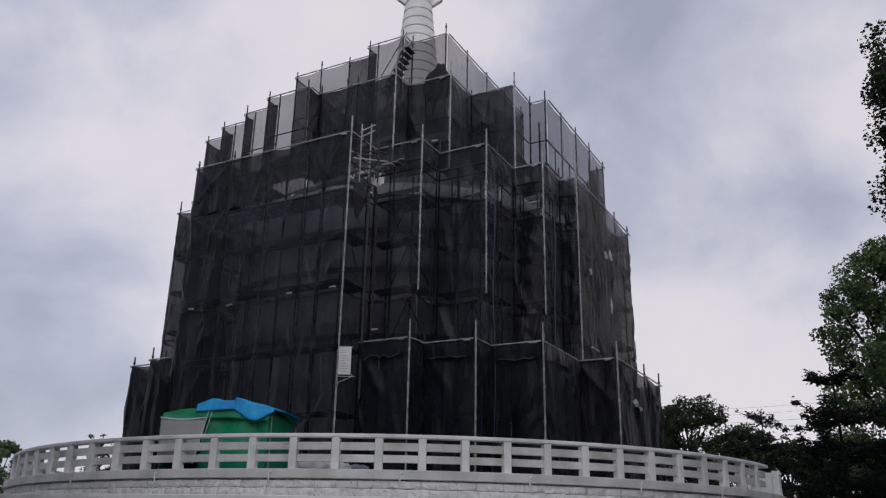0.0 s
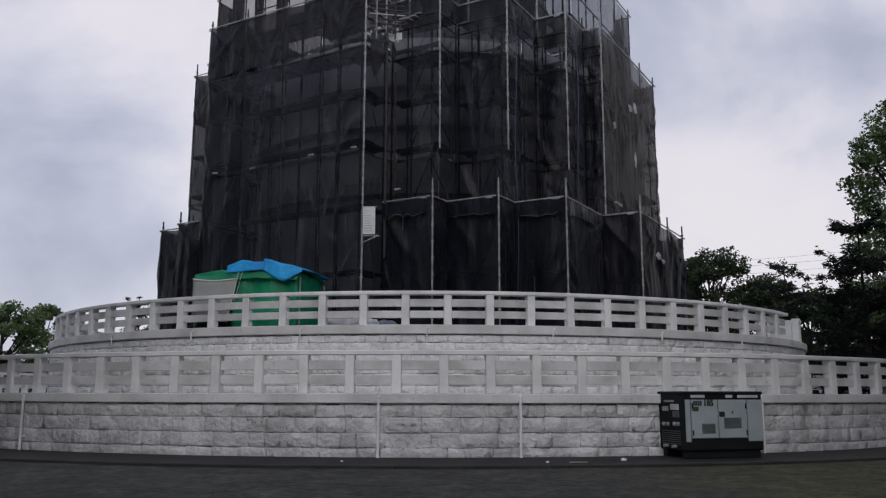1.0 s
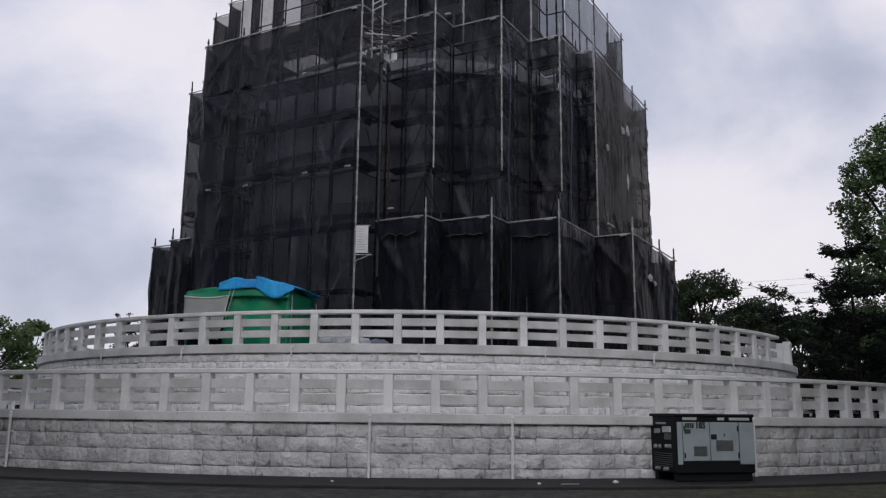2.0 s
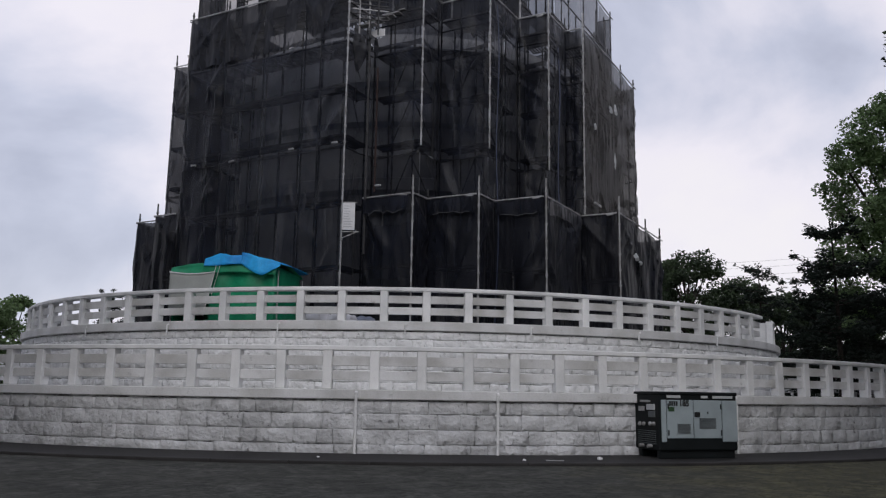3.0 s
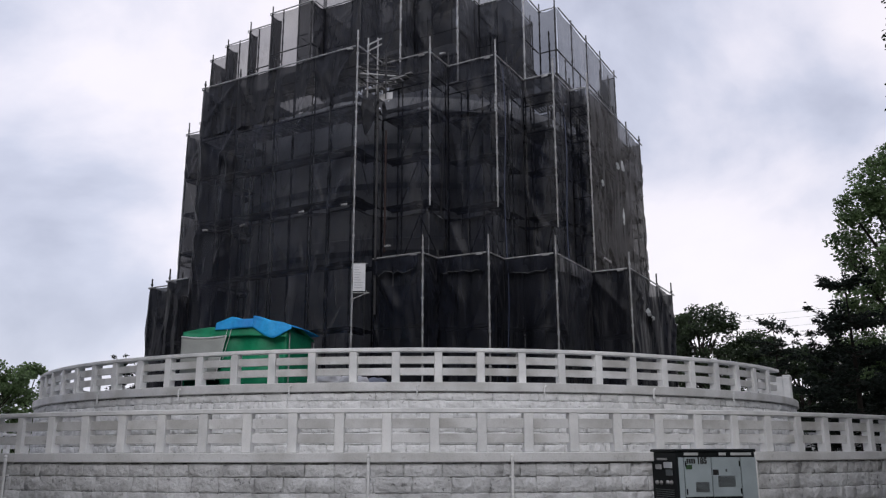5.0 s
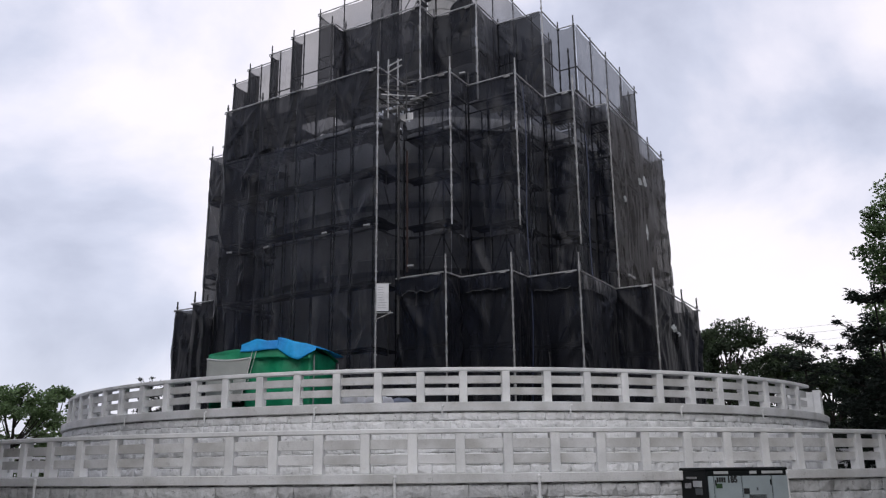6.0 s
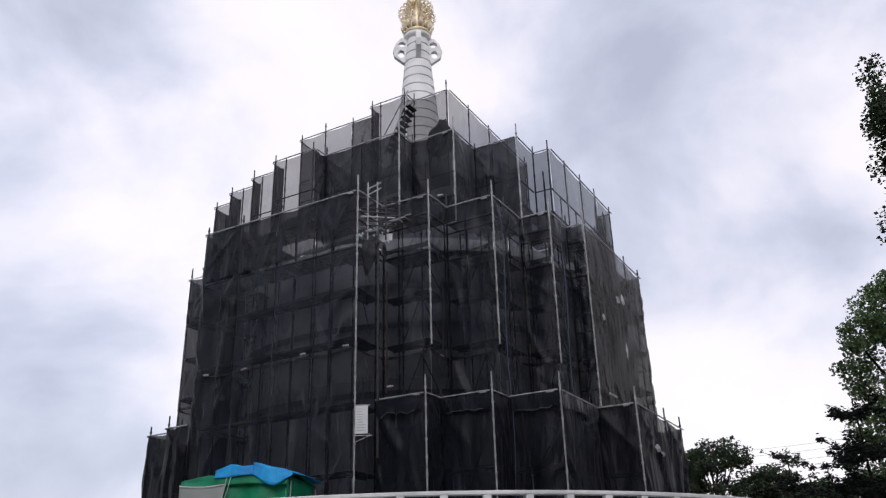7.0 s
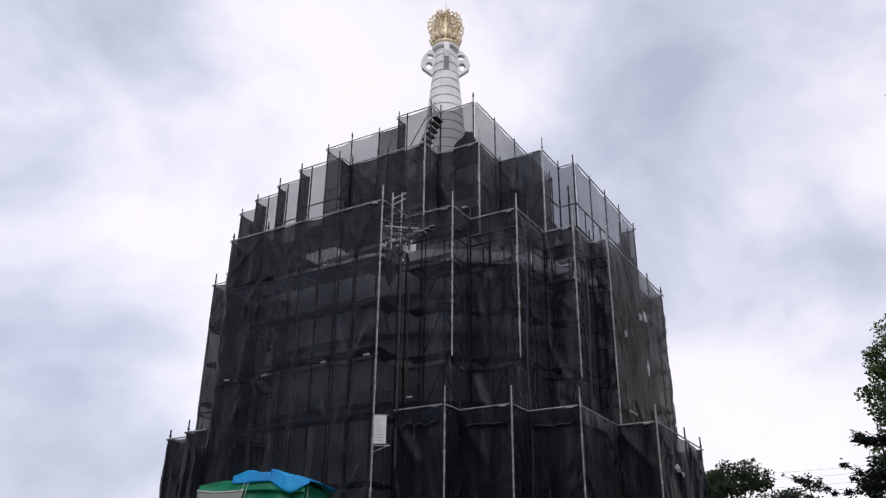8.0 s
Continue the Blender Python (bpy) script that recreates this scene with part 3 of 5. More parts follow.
def sheet(a, b, z0, z1, seed, holes=(), slack=0.10):
    """Netting hung between two uprights, with pulled folds and sags; a, b: site places; holes: (share along, height, half width, half height)."""
    rnd = random.Random(seed)
    pa, pb = Vector((*site(*a), 0)), Vector((*site(*b), 0))
    d = pb - pa
    out = Vector((d.y, -d.x, 0)).normalized()
    front = out.y < 0.15
    length, high = d.length, z1 - z0
    nx, nz = max(3, round(length / (0.055 if front else 0.2))), max(4, round(high / (0.085 if front else 0.4)))
    ph, freq, lean = rnd.uniform(0, 9), rnd.uniform(5, 9), rnd.uniform(-0.7, 0.7)
    s, t = np.meshgrid(np.linspace(0, 1, nx + 1), np.linspace(0, 1, nz + 1))
    x, z = s * length, z0 + high * t
    edge = np.minimum(1.0, np.minimum(4 * s, 4 * (1 - s)))
    loose = np.vectorize(lambda p, q: 1.4 * noise.noise((p * 1.3 + lean * q * 0.5, q * 0.35, seed * 3.7)) + 0.5 * noise.noise((p * 4.2, q * 1.4, seed * 1.3)))(x, z)
    off = slack * (0.3 * np.sin(freq * s + ph + lean * z) + 0.55 * loose + 0.6) * (0.25 + 0.75 * edge)
    if front:
        # folds pulled from the ties at both uprights down into the cloth
        for k in range(int(3 + 1.7 * high)):
            side = rnd.random() < 0.5
            ax, az = (0.0 if side else length), z1 - rnd.choice((0.0, rnd.uniform(0, high)))
            ang = radians(rnd.uniform(38, 82))
            ux, uz = (1 if side else -1) * cos(ang), -sin(ang)
            reach, w, amp = rnd.uniform(0.7, 2.3), rnd.uniform(0.045, 0.085), rnd.uniform(0.5, 1.0) * slack * 0.75
            along = (x - ax) * ux + (z - az) * uz
            across = (x - ax) * -uz + (z - az) * ux + rnd.uniform(-0.12, 0.12) * along ** 2
            off += amp * np.exp(-(across / (w * (0.7 + 0.5 * np.clip(along, 0, 3)))) ** 2) * np.clip(along / 0.25, 0, 1) * np.clip((reach - along) / 0.8, 0, 1)
    off *= 0.35 + 0.65 * np.minimum(1.0, 3 * (1 - t))
    sag = -rnd.uniform(0.03, 0.10) * np.sin(pi * s) * np.maximum(0.0, (t - 0.8) / 0.2)
    bm = bmesh.new()
    grid = [[bm.verts.new(pa + d * s[j, i] + out * off[j, i] + Vector((0, 0, z[j, i] + sag[j, i]))) for i in range(nx + 1)] for j in range(nz + 1)]
    for j in range(nz):
        for i in range(nx):
            sm, zm = (i + 0.5) / nx, z0 + high * (j + 0.5) / nz
            ragged = 0.35 * noise.noise((sm * length * 5, zm * 5, 2.0 + seed))
            if any(max(abs(sm - hs) / hw, abs(zm - hz) / hh) < 1 + ragged for hs, hz, hw, hh in holes):
                continue
            bm.faces.new((grid[j][i], grid[j][i + 1], grid[j + 1][i + 1], grid[j + 1][i]))
    bmesh.ops.delete(bm, geom=[v for v in bm.verts if not v.link_faces], context="VERTS")
    return bm


scaffold = thing("scaffold", "tall tube scaffold wrapped in black netting around the stupa", "scaffold", at=(0, 0, 0))


@functools.lru_cache(None)
def pole_data(h100, bright):
    """An upright with its coupling collars every 0.45 m."""
    h = h100 / 100
    bm = tube(bmesh.new(), (0, 0, 0), (0, 0, h), 0.0243, 6)
    z = 0.25
    while z < h - 0.1:
        tube(bm, (0, 0, z - 0.02), (0, 0, z + 0.03), 0.040, 6)
        z += 0.45
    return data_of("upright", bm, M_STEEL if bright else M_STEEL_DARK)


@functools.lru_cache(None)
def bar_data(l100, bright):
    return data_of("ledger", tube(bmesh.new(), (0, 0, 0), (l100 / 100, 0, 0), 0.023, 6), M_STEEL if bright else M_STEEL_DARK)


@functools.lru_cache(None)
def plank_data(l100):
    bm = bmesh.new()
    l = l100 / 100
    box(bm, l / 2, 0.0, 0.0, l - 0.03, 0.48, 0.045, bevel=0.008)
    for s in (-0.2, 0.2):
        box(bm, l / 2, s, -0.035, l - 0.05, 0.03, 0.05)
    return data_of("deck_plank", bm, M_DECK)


@functools.lru_cache(None)
def grating_data(l100):
    """An open steel plank: long slats on cross bars, with hooks at both ends."""
    bm = bmesh.new()
    l = l100 / 100
    for k in range(5):
        box(bm, l / 2, -0.2 + 0.1 * k, 0.0, l - 0.03, 0.045, 0.04)
    for k in range(max(2, round(l / 0.45)) + 1):
        box(bm, 0.06 + (l - 0.12) * k / max(2, round(l / 0.45)), 0.0, -0.02, 0.04, 0.46, 0.03)
    # sky light on the open top lifts is put in as bright steel
    return data_of("deck_plank", bm, M_STEEL)


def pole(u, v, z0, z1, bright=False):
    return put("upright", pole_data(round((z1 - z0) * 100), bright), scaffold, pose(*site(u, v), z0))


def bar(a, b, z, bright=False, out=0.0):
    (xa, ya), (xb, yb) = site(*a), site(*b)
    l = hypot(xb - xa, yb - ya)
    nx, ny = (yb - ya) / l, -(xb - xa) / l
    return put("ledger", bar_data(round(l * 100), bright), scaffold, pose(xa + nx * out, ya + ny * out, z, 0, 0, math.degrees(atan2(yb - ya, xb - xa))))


def planks(a, b, z, inward, kind=plank_data):
    (xa, ya), (xb, yb) = site(*a), site(*b)
    l = hypot(xb - xa, yb - ya)
    if l < 0.7:
        return
    nx, ny = (yb - ya) / l, -(xb - xa) / l
    for off in inward:
        put("deck_plank", kind(round(l * 100)), scaffold, pose(xa - nx * off, ya - ny * off, z, 0, 0, math.degrees(atan2(yb - ya, xb - xa))))


def build_tier(outline, z0, z1, lifts, net, bright, splits, tip=0.45, skip=(), holes=None, net_of=None, depth=0.9, inner=None):
    """One stepped storey: uprights in two rows, ledgers, planks and netting."""
    seen = set()
    for i, (a, b) in enumerate(bays_of(outline)):
        du, dv = b[0] - a[0], b[1] - a[1]
        l = hypot(du, dv)
        ou, ov = dv / l, -du / l
        key = (round(a[0], 2), round(a[1], 2))
        if key in skip:
            continue
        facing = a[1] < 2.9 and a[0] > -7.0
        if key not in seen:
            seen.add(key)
            # listed outer uprights take the bright steel, as if lit; the rest the darkened one
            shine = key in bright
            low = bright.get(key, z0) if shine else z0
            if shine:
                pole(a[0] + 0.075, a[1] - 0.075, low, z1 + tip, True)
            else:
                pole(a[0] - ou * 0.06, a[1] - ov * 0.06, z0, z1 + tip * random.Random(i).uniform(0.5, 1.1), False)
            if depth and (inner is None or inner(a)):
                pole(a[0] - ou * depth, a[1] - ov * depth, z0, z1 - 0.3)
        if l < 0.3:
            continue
        # bars on the near side are bright as lit ones, the far bars darkened
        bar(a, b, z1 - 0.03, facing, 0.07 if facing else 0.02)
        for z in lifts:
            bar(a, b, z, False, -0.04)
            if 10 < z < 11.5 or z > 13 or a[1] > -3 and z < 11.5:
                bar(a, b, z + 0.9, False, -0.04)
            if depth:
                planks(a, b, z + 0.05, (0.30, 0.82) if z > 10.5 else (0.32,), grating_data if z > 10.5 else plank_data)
        for s, (lo, hi) in enumerate(splits):
            kind = net_of(a, b, s) if net_of else net
            part("netting", sheet(a, b, lo, hi, i * 7 + s + round(z1), (holes or {}).get(key, ()), 0.09 if kind is M_NET_GREY else (0.05 if kind is M_NET_THIN else 0.12)), kind, scaffold, smooth=True)


BRIGHT_A = {(4.92, -8.0): Z_BASE, (6.47, -7.2): Z_BASE, (7.97, -6.2): Z_BASE, (9.1, -3.35): Z_BASE}
BRIGHT_B = {(3.06, -8.56): Z_BASE, (4.67, -7.2): 7.85, (6.25, -6.1): 7.85, (7.25, -4.1): 7.6, (7.82, -2.6): 6.5}
BRIGHT_C = {(2.95, -6.1): Z_B - 0.5, (4.55, -5.25): Z_B - 0.5, (6.15, -3.7): Z_B - 0.5}
BAYS_OFF = {(round(-2.95 + 6.35 / 4 * k, 2), -8.62) for k in range(4)} | {(3.4, -8.62)}
HOLES_B = {(0.06, -8.56): ((0.42, 11.62, 0.22, 0.12), (0.24, 11.45, 0.10, 0.12)), (3.06, -8.56): ((0.55, 12.0, 0.6, 0.95),), (3.06, -7.2): ((0.08, 11.6, 0.09, 0.3),)}
build_tier(OUT_A, Z_BASE, Z_A, (4.35,), M_NET_DENSE, BRIGHT_A, ((Z_BASE + 0.03, Z_A),), skip=BAYS_OFF)
build_tier(OUT_B, Z_BASE, Z_B, (4.35, 6.15, 8.0, 9.45, 10.75, 11.95), M_NET, BRIGHT_B, ((Z_BASE + 0.03, 7.75), (7.62, 11.05), (10.85, Z_B)), holes=HOLES_B,
           net_of=lambda a, b, s: M_NET_GREY if a[0] > 7.5 and -2.7 < a[1] < 2 else (M_NET_DENSE if s == 2 and a[0] < 3 else (M_NET_OPEN if s == 1 and -1.5 < a[0] < 3.5 else M_NET)))
build_tier(OUT_C, Z_B - 0.1, Z_C, (13.4,), M_NET_THIN, BRIGHT_C, ((Z_B - 0.1, Z_C),),
           net_of=lambda a, b, s: M_NET_DENSE if (-0.2 < a[0] < 6.1 and a[1] < -3.3) or abs(a[0] - b[0]) < 0.01 and a[0] < 0 else M_NET_THIN, inner=lambda a: a[0] > 2)
build_tier(OUT_D, Z_C - 1.0, Z_D, (16.0,), M_NET_THIN, {}, ((Z_C - 1.0, Z_D),), depth=0,
           net_of=lambda a, b, s: M_NET_DENSE if a[1] < -3 and -1.0 < a[0] < 0.3 else M_NET_THIN)


def build_scaffold_details():
    """Stair bay, hoses, clips and the torn cloth."""
    # open stair bay beside the tall front upright
    for u, v, z0, z1 in ((3.28, -8.32, 11.0, 12.85), (3.48, -8.12, 11.2, 12.9), (3.70, -8.0, 11.0, 12.55)):
        pole(u, v, z0, z1, u < 3.6)
    for z in (11.9, 12.35):
        bar((3.06, -8.5), (3.48, -8.12), z, False)
        bar((3.48, -8.12), (3.95, -7.75), z - 0.1, False)
    for z0, z1 in ((12.62, 12.9), (12.42, 12.72)):
        part("brace", tube(bmesh.new(), (*site(3.26, -8.34), z0), (*site(3.56, -8.04), z1), 0.022), M_STEEL, scaffold)
    for k in range(5):
        bar((3.12, -8.45), (3.9, -7.8), 11.45 + 0.14 * k, k == 2)
    # torn pale scraps caught on the netting
    for u, v, z, w, h, seed in ((7.98, -0.1, 10.62, 0.42, 0.24, 3), (7.98, 0.45, 10.75, 0.34, 0.34, 4), (7.96, -1.75, 9.55, 0.26, 0.22, 8), (9.26, -2.0, 5.2, 0.5, 0.2, 6), (9.26, -1.5, 5.1, 0.3, 0.14, 9),
                                (8.0, 0.2, 8.9, 0.16, 0.5, 13)):
        bm = bmesh.new()
        rim = [bm.verts.new((*site(u + 0.02 * sin(3 * k), v + w * (0.5 + 0.5 * noise.noise((k * 1.7, seed, 0))) * cos(k * pi / 6)), z + h * (0.55 + 0.5 * noise.noise((k * 2.1, seed, 5))) * sin(k * pi / 6))) for k in range(12)]
        mid = bm.verts.new((*site(u + 0.05, v), z))
        for k in range(12):
            bm.faces.new((rim[k], rim[(k + 1) % 12], mid))
        part("torn_scrap", bm, M_LABEL, scaffold, "torn pale scrap of sheeting")
    # a dark and a rusty standpipe beside the stair bay
    for u, v, z0, z1, r, mat, label in ((3.5, -8.1, 4.75, 11.4, 0.036, M_STEEL_DARK, "dark standpipe"), (3.74, -8.02, 6.45, 10.0, 0.028, M_RUST, "rusty standpipe")):
        bm = tube(bmesh.new(), (*site(u, v), z0), (*site(u, v), z1), r, 8)
        for k in range(3):
            zz = z0 + (z1 - z0) * (0.2 + 0.3 * k)
            tube(bm, (*site(u, v), zz), (*site(u, v), zz + 0.08), r + 0.016, 8)
        part("standpipe", bm, mat, scaffold, label)
    # a torn flap of netting below the stair bay
    flap = bmesh.new()
    rows = [[flap.verts.new((*site(3.12 + 0.6 * i / 10, -8.35 + 0.35 * i / 10 + 0.05 * sin(i * 1.1 + j)), 11.35 - (0.25 + 1.15 * (0.5 + 0.5 * sin(i * 0.55 + 0.6))) * j / 8 - 0.5 * i / 10)) for i in range(11)] for j in range(9)]
    for j in range(8):
        for i in range(10):
            flap.faces.new((rows[j][i], rows[j][i + 1], rows[j + 1][i + 1], rows[j + 1][i]))
    part("torn_netting", flap, M_NET_DENSE, scaffold, "torn black netting hanging loose", smooth=True)
    # turned-over upper edges of the lowest nets, with a pale hem
    for k, (a, b) in enumerate((((3.42, -8.06), (4.86, -8.06)), ((4.96, -7.26), (6.42, -7.26)), ((6.52, -6.26), (7.92, -6.26)), ((7.03, -6.0), (8.03, -6.0)), ((8.03, -6.2), (8.03, -3.5)))):
        (xa, ya), (xb, yb) = site(*a), site(*b)
        drop = lambda q, k=k: 0.40 + 0.10 * noise.noise((q * 5, k * 3.1, 0)) + 0.05 * noise.noise((q * 14, k, 4))
        sway = lambda q, w, k=k: -0.13 - 0.06 * w * noise.noise((q * 7, w, k + 0.5))
        bm = bmesh.new()
        g = [[bm.verts.new((xa + (xb - xa) * i / 24, ya + (yb - ya) * i / 24 + sway(i / 24, j / 5), Z_A - 0.10 - drop(i / 24) * j / 5)) for i in range(25)] for j in range(6)]
        for j in range(5):
            for i in range(24):
                bm.faces.new((g[j][i], g[j][i + 1], g[j + 1][i + 1], g[j + 1][i]))
        part("netting", bm, M_NET, scaffold, smooth=True)
        pts = [Vector((xa + (xb - xa) * i / 24, ya + (yb - ya) * i / 24 + sway(i / 24, 1) - 0.01, Z_A - 0.10 - drop(i / 24))) for i in range(3, 22)]
        part("hem", pipe_along(bmesh.new(), pts, 0.010, 5), M_HEM, scaffold, "pale hem of the netting")
    # pale hems where the tall nets lap over one another
    for k, (u0, u1, v) in enumerate(((-2.4, -1.0, -8.68), (-0.7, 0.6, -8.68), (1.0, 2.9, -8.68), (3.3, 4.5, -7.32), (4.9, 6.1, -6.22))):
        pts = [Vector((*site(u0 + (u1 - u0) * i / 20, v), 7.72 - 0.10 * sin(pi * i / 20) + 0.03 * noise.noise((i * 0.6, k, 0)))) for i in range(21)]
        part("hem", pipe_along(bmesh.new(), pts, 0.008, 5), M_STEEL_DARK, scaffold, "rolled hem of the netting")
    bm = bmesh.new()
    for k in range(6):
        x, y = site(3.35 + 0.10 * k, -8.0 + 0.16 * k)
        box(bm, x, y, 11.35 + 0.13 * k, 0.55, 0.22, 0.03, turn=GRID)
    part("stair_treads", bm, M_STEEL, scaffold, "pale steel stair treads")
    bm = bmesh.new()
    x, y = site(3.6, -7.85)
    box(bm, x, y, 11.12, 0.46, 0.03, 0.22, turn=GRID, bevel=0.01)
    part("white_panel", bm, M_BOARD, scaffold, "white panel behind the torn netting")
    # upper stair inside the top storey
    bm = bmesh.new()
    for k in range(9):
        x, y = site(1.15 + 0.11 * k, -3.75)
        box(bm, x, y, 16.75 + 0.20 * k, 0.20, 0.5, 0.035, turn=GRID)
    part("stair_treads", bm, M_STEEL_DARK, scaffold, "steel stair treads")
    bm = bmesh.new()
    for v in (-4.0, -3.5):
        tube(bm, (*site(1.0, v), 16.6), (*site(2.05, v), 18.6), 0.03)
        tube(bm, (*site(1.0, v), 17.4), (*site(2.05, v), 19.4 - 0.4), 0.02)
    part("stair_stringer", bm, M_STEEL, scaffold)
    # bundle of slack netting in the top storey
    bm = bmesh.new()
    q = bmesh.ops.create_icosphere(bm, subdivisions=3, radius=1)["verts"]
    for w in q:
        k = 1 + 0.35 * noise.noise(w.co * 1.7)
        top = max(0.0, w.co.z)
        w.co = Vector((w.co.x * 0.62 * k * (1 - 0.6 * top), w.co.y * 0.25 * k, w.co.z * 0.75 * k))
    bmesh.ops.transform(bm, matrix=Matrix.Translation((*site(2.95, -3.1), 17.1)) @ Matrix.Rotation(GRID, 4, "Z"), verts=bm.verts)
    part("netting_bundle", bm, M_NET, scaffold, "slack dark netting gathered in a heap", smooth=True)
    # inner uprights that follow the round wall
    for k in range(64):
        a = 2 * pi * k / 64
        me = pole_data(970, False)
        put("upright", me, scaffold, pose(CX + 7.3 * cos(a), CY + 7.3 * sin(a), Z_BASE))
    # blue hoses hanging down the front
    for u, v, z0, z1, r in ((6.6, -6.25, Z_BASE, 12.0, 0.016), (7.42, -3.6, Z_BASE, 11.6, 0.022)):
        bm = bmesh.new()
        pts = [Vector((*site(u + 0.05 * sin(k * 0.9), v - 0.04 * cos(k * 0.6)), z1 + (z0 - z1) * k / 12)) for k in range(13)]
        pipe_along(bm, pts, r)
        part("hose", bm, M_ROPE, scaffold, "dark blue hose")
    # blue sheeting stored behind the lowest netting
    bm = bmesh.new()
    g = [[bm.verts.new((*site(3.55 + 1.25 * i / 10, -7.72 + 0.05 * sin(i * 1.7 + j * 0.4)), 4.1 + 1.5 * j / 8 - 0.06 * sin(pi * i / 10) * (j == 8))) for i in range(11)] for j in range(9)]
    for j in range(8):
        for i in range(10):
            bm.faces.new((g[j][i], g[j][i + 1], g[j + 1][i + 1], g[j + 1][i]))
    part("blue_sheet", bm, M_TARP_DARK, scaffold, "dark blue sheeting behind the netting", smooth=True)
    # clamps and clips
    bm = bmesh.new()
    box(bm, 0, 0, 0, 0.20, 0.05, 0.055, bevel=0.01)
    clip = data_of("clamp", bm, M_STEEL)
    spots = [(4.7, -8.06, Z_A - 0.06), (6.27, -7.26, Z_A - 0.06), (7.75, -6.27, Z_A - 0.06), (8.9, -3.42, Z_A - 0.06), (2.86, -8.63, Z_B - 0.08), (4.45, -7.27, Z_B - 0.08), (6.05, -6.17, Z_B - 0.08),
             (7.05, -4.17, Z_B - 0.08), (4.95, -6.9, Z_B + 0.02), (2.8, -8.64, 7.8), (1.3, -8.64, 7.8), (-0.9, -8.64, 7.7), (-2.4, -8.64, 7.75), (3.9, -8.1, 6.6), (2.7, -6.16, Z_C - 0.08), (4.3, -5.32, Z_C - 0.08)]
    for k, (u, v, z) in enumerate(spots):
        put("clamp", clip, scaffold, pose(*site(u, v), z, 0, 6 - 4 * (k % 4), math.degrees(GRID)))
    bm = bmesh.new()
    box(bm, *site(8.05, -1.9), 6.95, 0.06, 0.65, 0.07, turn=GRID, bevel=0.01)
    part("clamp", bm, M_STEEL, scaffold)
    x, y = site(9.16, -3.41)
    part("pole_sleeve", tube(bmesh.new(), (x, y, Z_BASE + 0.02), (x, y, Z_BASE + 1.0), 0.05, 8), M_YELLOW, scaffold, "yellow warning sleeve")
    # diagonal braces behind the netting
    bm = bmesh.new()
    for u0, v0, u1, v1 in ((3.2, -6.4, 4.6, -6.4), (4.8, -5.3, 6.1, -5.3), (6.5, -3.4, 7.2, -3.4)):
        for z in (3.0, 6.4, 8.2, 9.7):
            tube(bm, (*site(u0, v0), z), (*site((u0 + u1) / 2, v1), z + 1.5), 0.02)
            tube(bm, (*site(u1, v1), z), (*site((u0 + u1) / 2, v0), z + 1.5), 0.02)
    part("brace", bm, M_STEEL_DARK, scaffold)


build_scaffold_details()


# ---- notice board on the tall upright ----
def build_notice():
    x, y = site(3.12, -8.64)
    board = thing("notice_board", "white notice board clamped to a scaffold upright", "sign", at=(x, y - 0.06, 5.32))
    bm = bmesh.new()
    box(bm, 0.20, 0, 0.38, 0.33, 0.02, 0.74, bevel=0.004)
    part("panel", bm, M_BOARD, board)
    rnd = random.Random(4)
    for k in range(9):
        w = rnd.uniform(0.12, 0.25)
        bm = bmesh.new()
        box(bm, 0.07 + w / 2, -0.0125, 0.66 - 0.07 * k, w, 0.003, 0.018)
        part("print_line", bm, M_FAINT, board, "faint unreadable line of print")
    for a, b in (((0.0, -0.03), (0.48, -0.03)), ((0.0, -0.22), (0.40, -0.04)), ((0.0, 0.77), (0.42, 0.77)), ((0.40, -0.05), (0.40, 0.03))):
        part("bracket", tube(bmesh.new(), (a[0], 0.03, a[1]), (b[0], 0.03, b[1]), 0.014), M_STEEL, board)


build_notice()


# ---- tarpaulin shelter on the upper terrace ----
def cloth(nx, ny, place, thick=0.012):
    """A wrinkled cloth from a function of two shares; given a little thickness."""
    bm = bmesh.new()
    g = [[bm.verts.new(place(i / nx, j / ny)) for i in range(nx + 1)] for j in range(ny + 1)]
    for j in range(ny):
        for i in range(nx):
            bm.faces.new((g[j][i], g[j][i + 1], g[j + 1][i + 1], g[j + 1][i]))
    bmesh.ops.recalc_face_normals(bm, faces=bm.faces)
    geom = bmesh.ops.solidify(bm, geom=bm.faces[:], thickness=thick)
    return bm


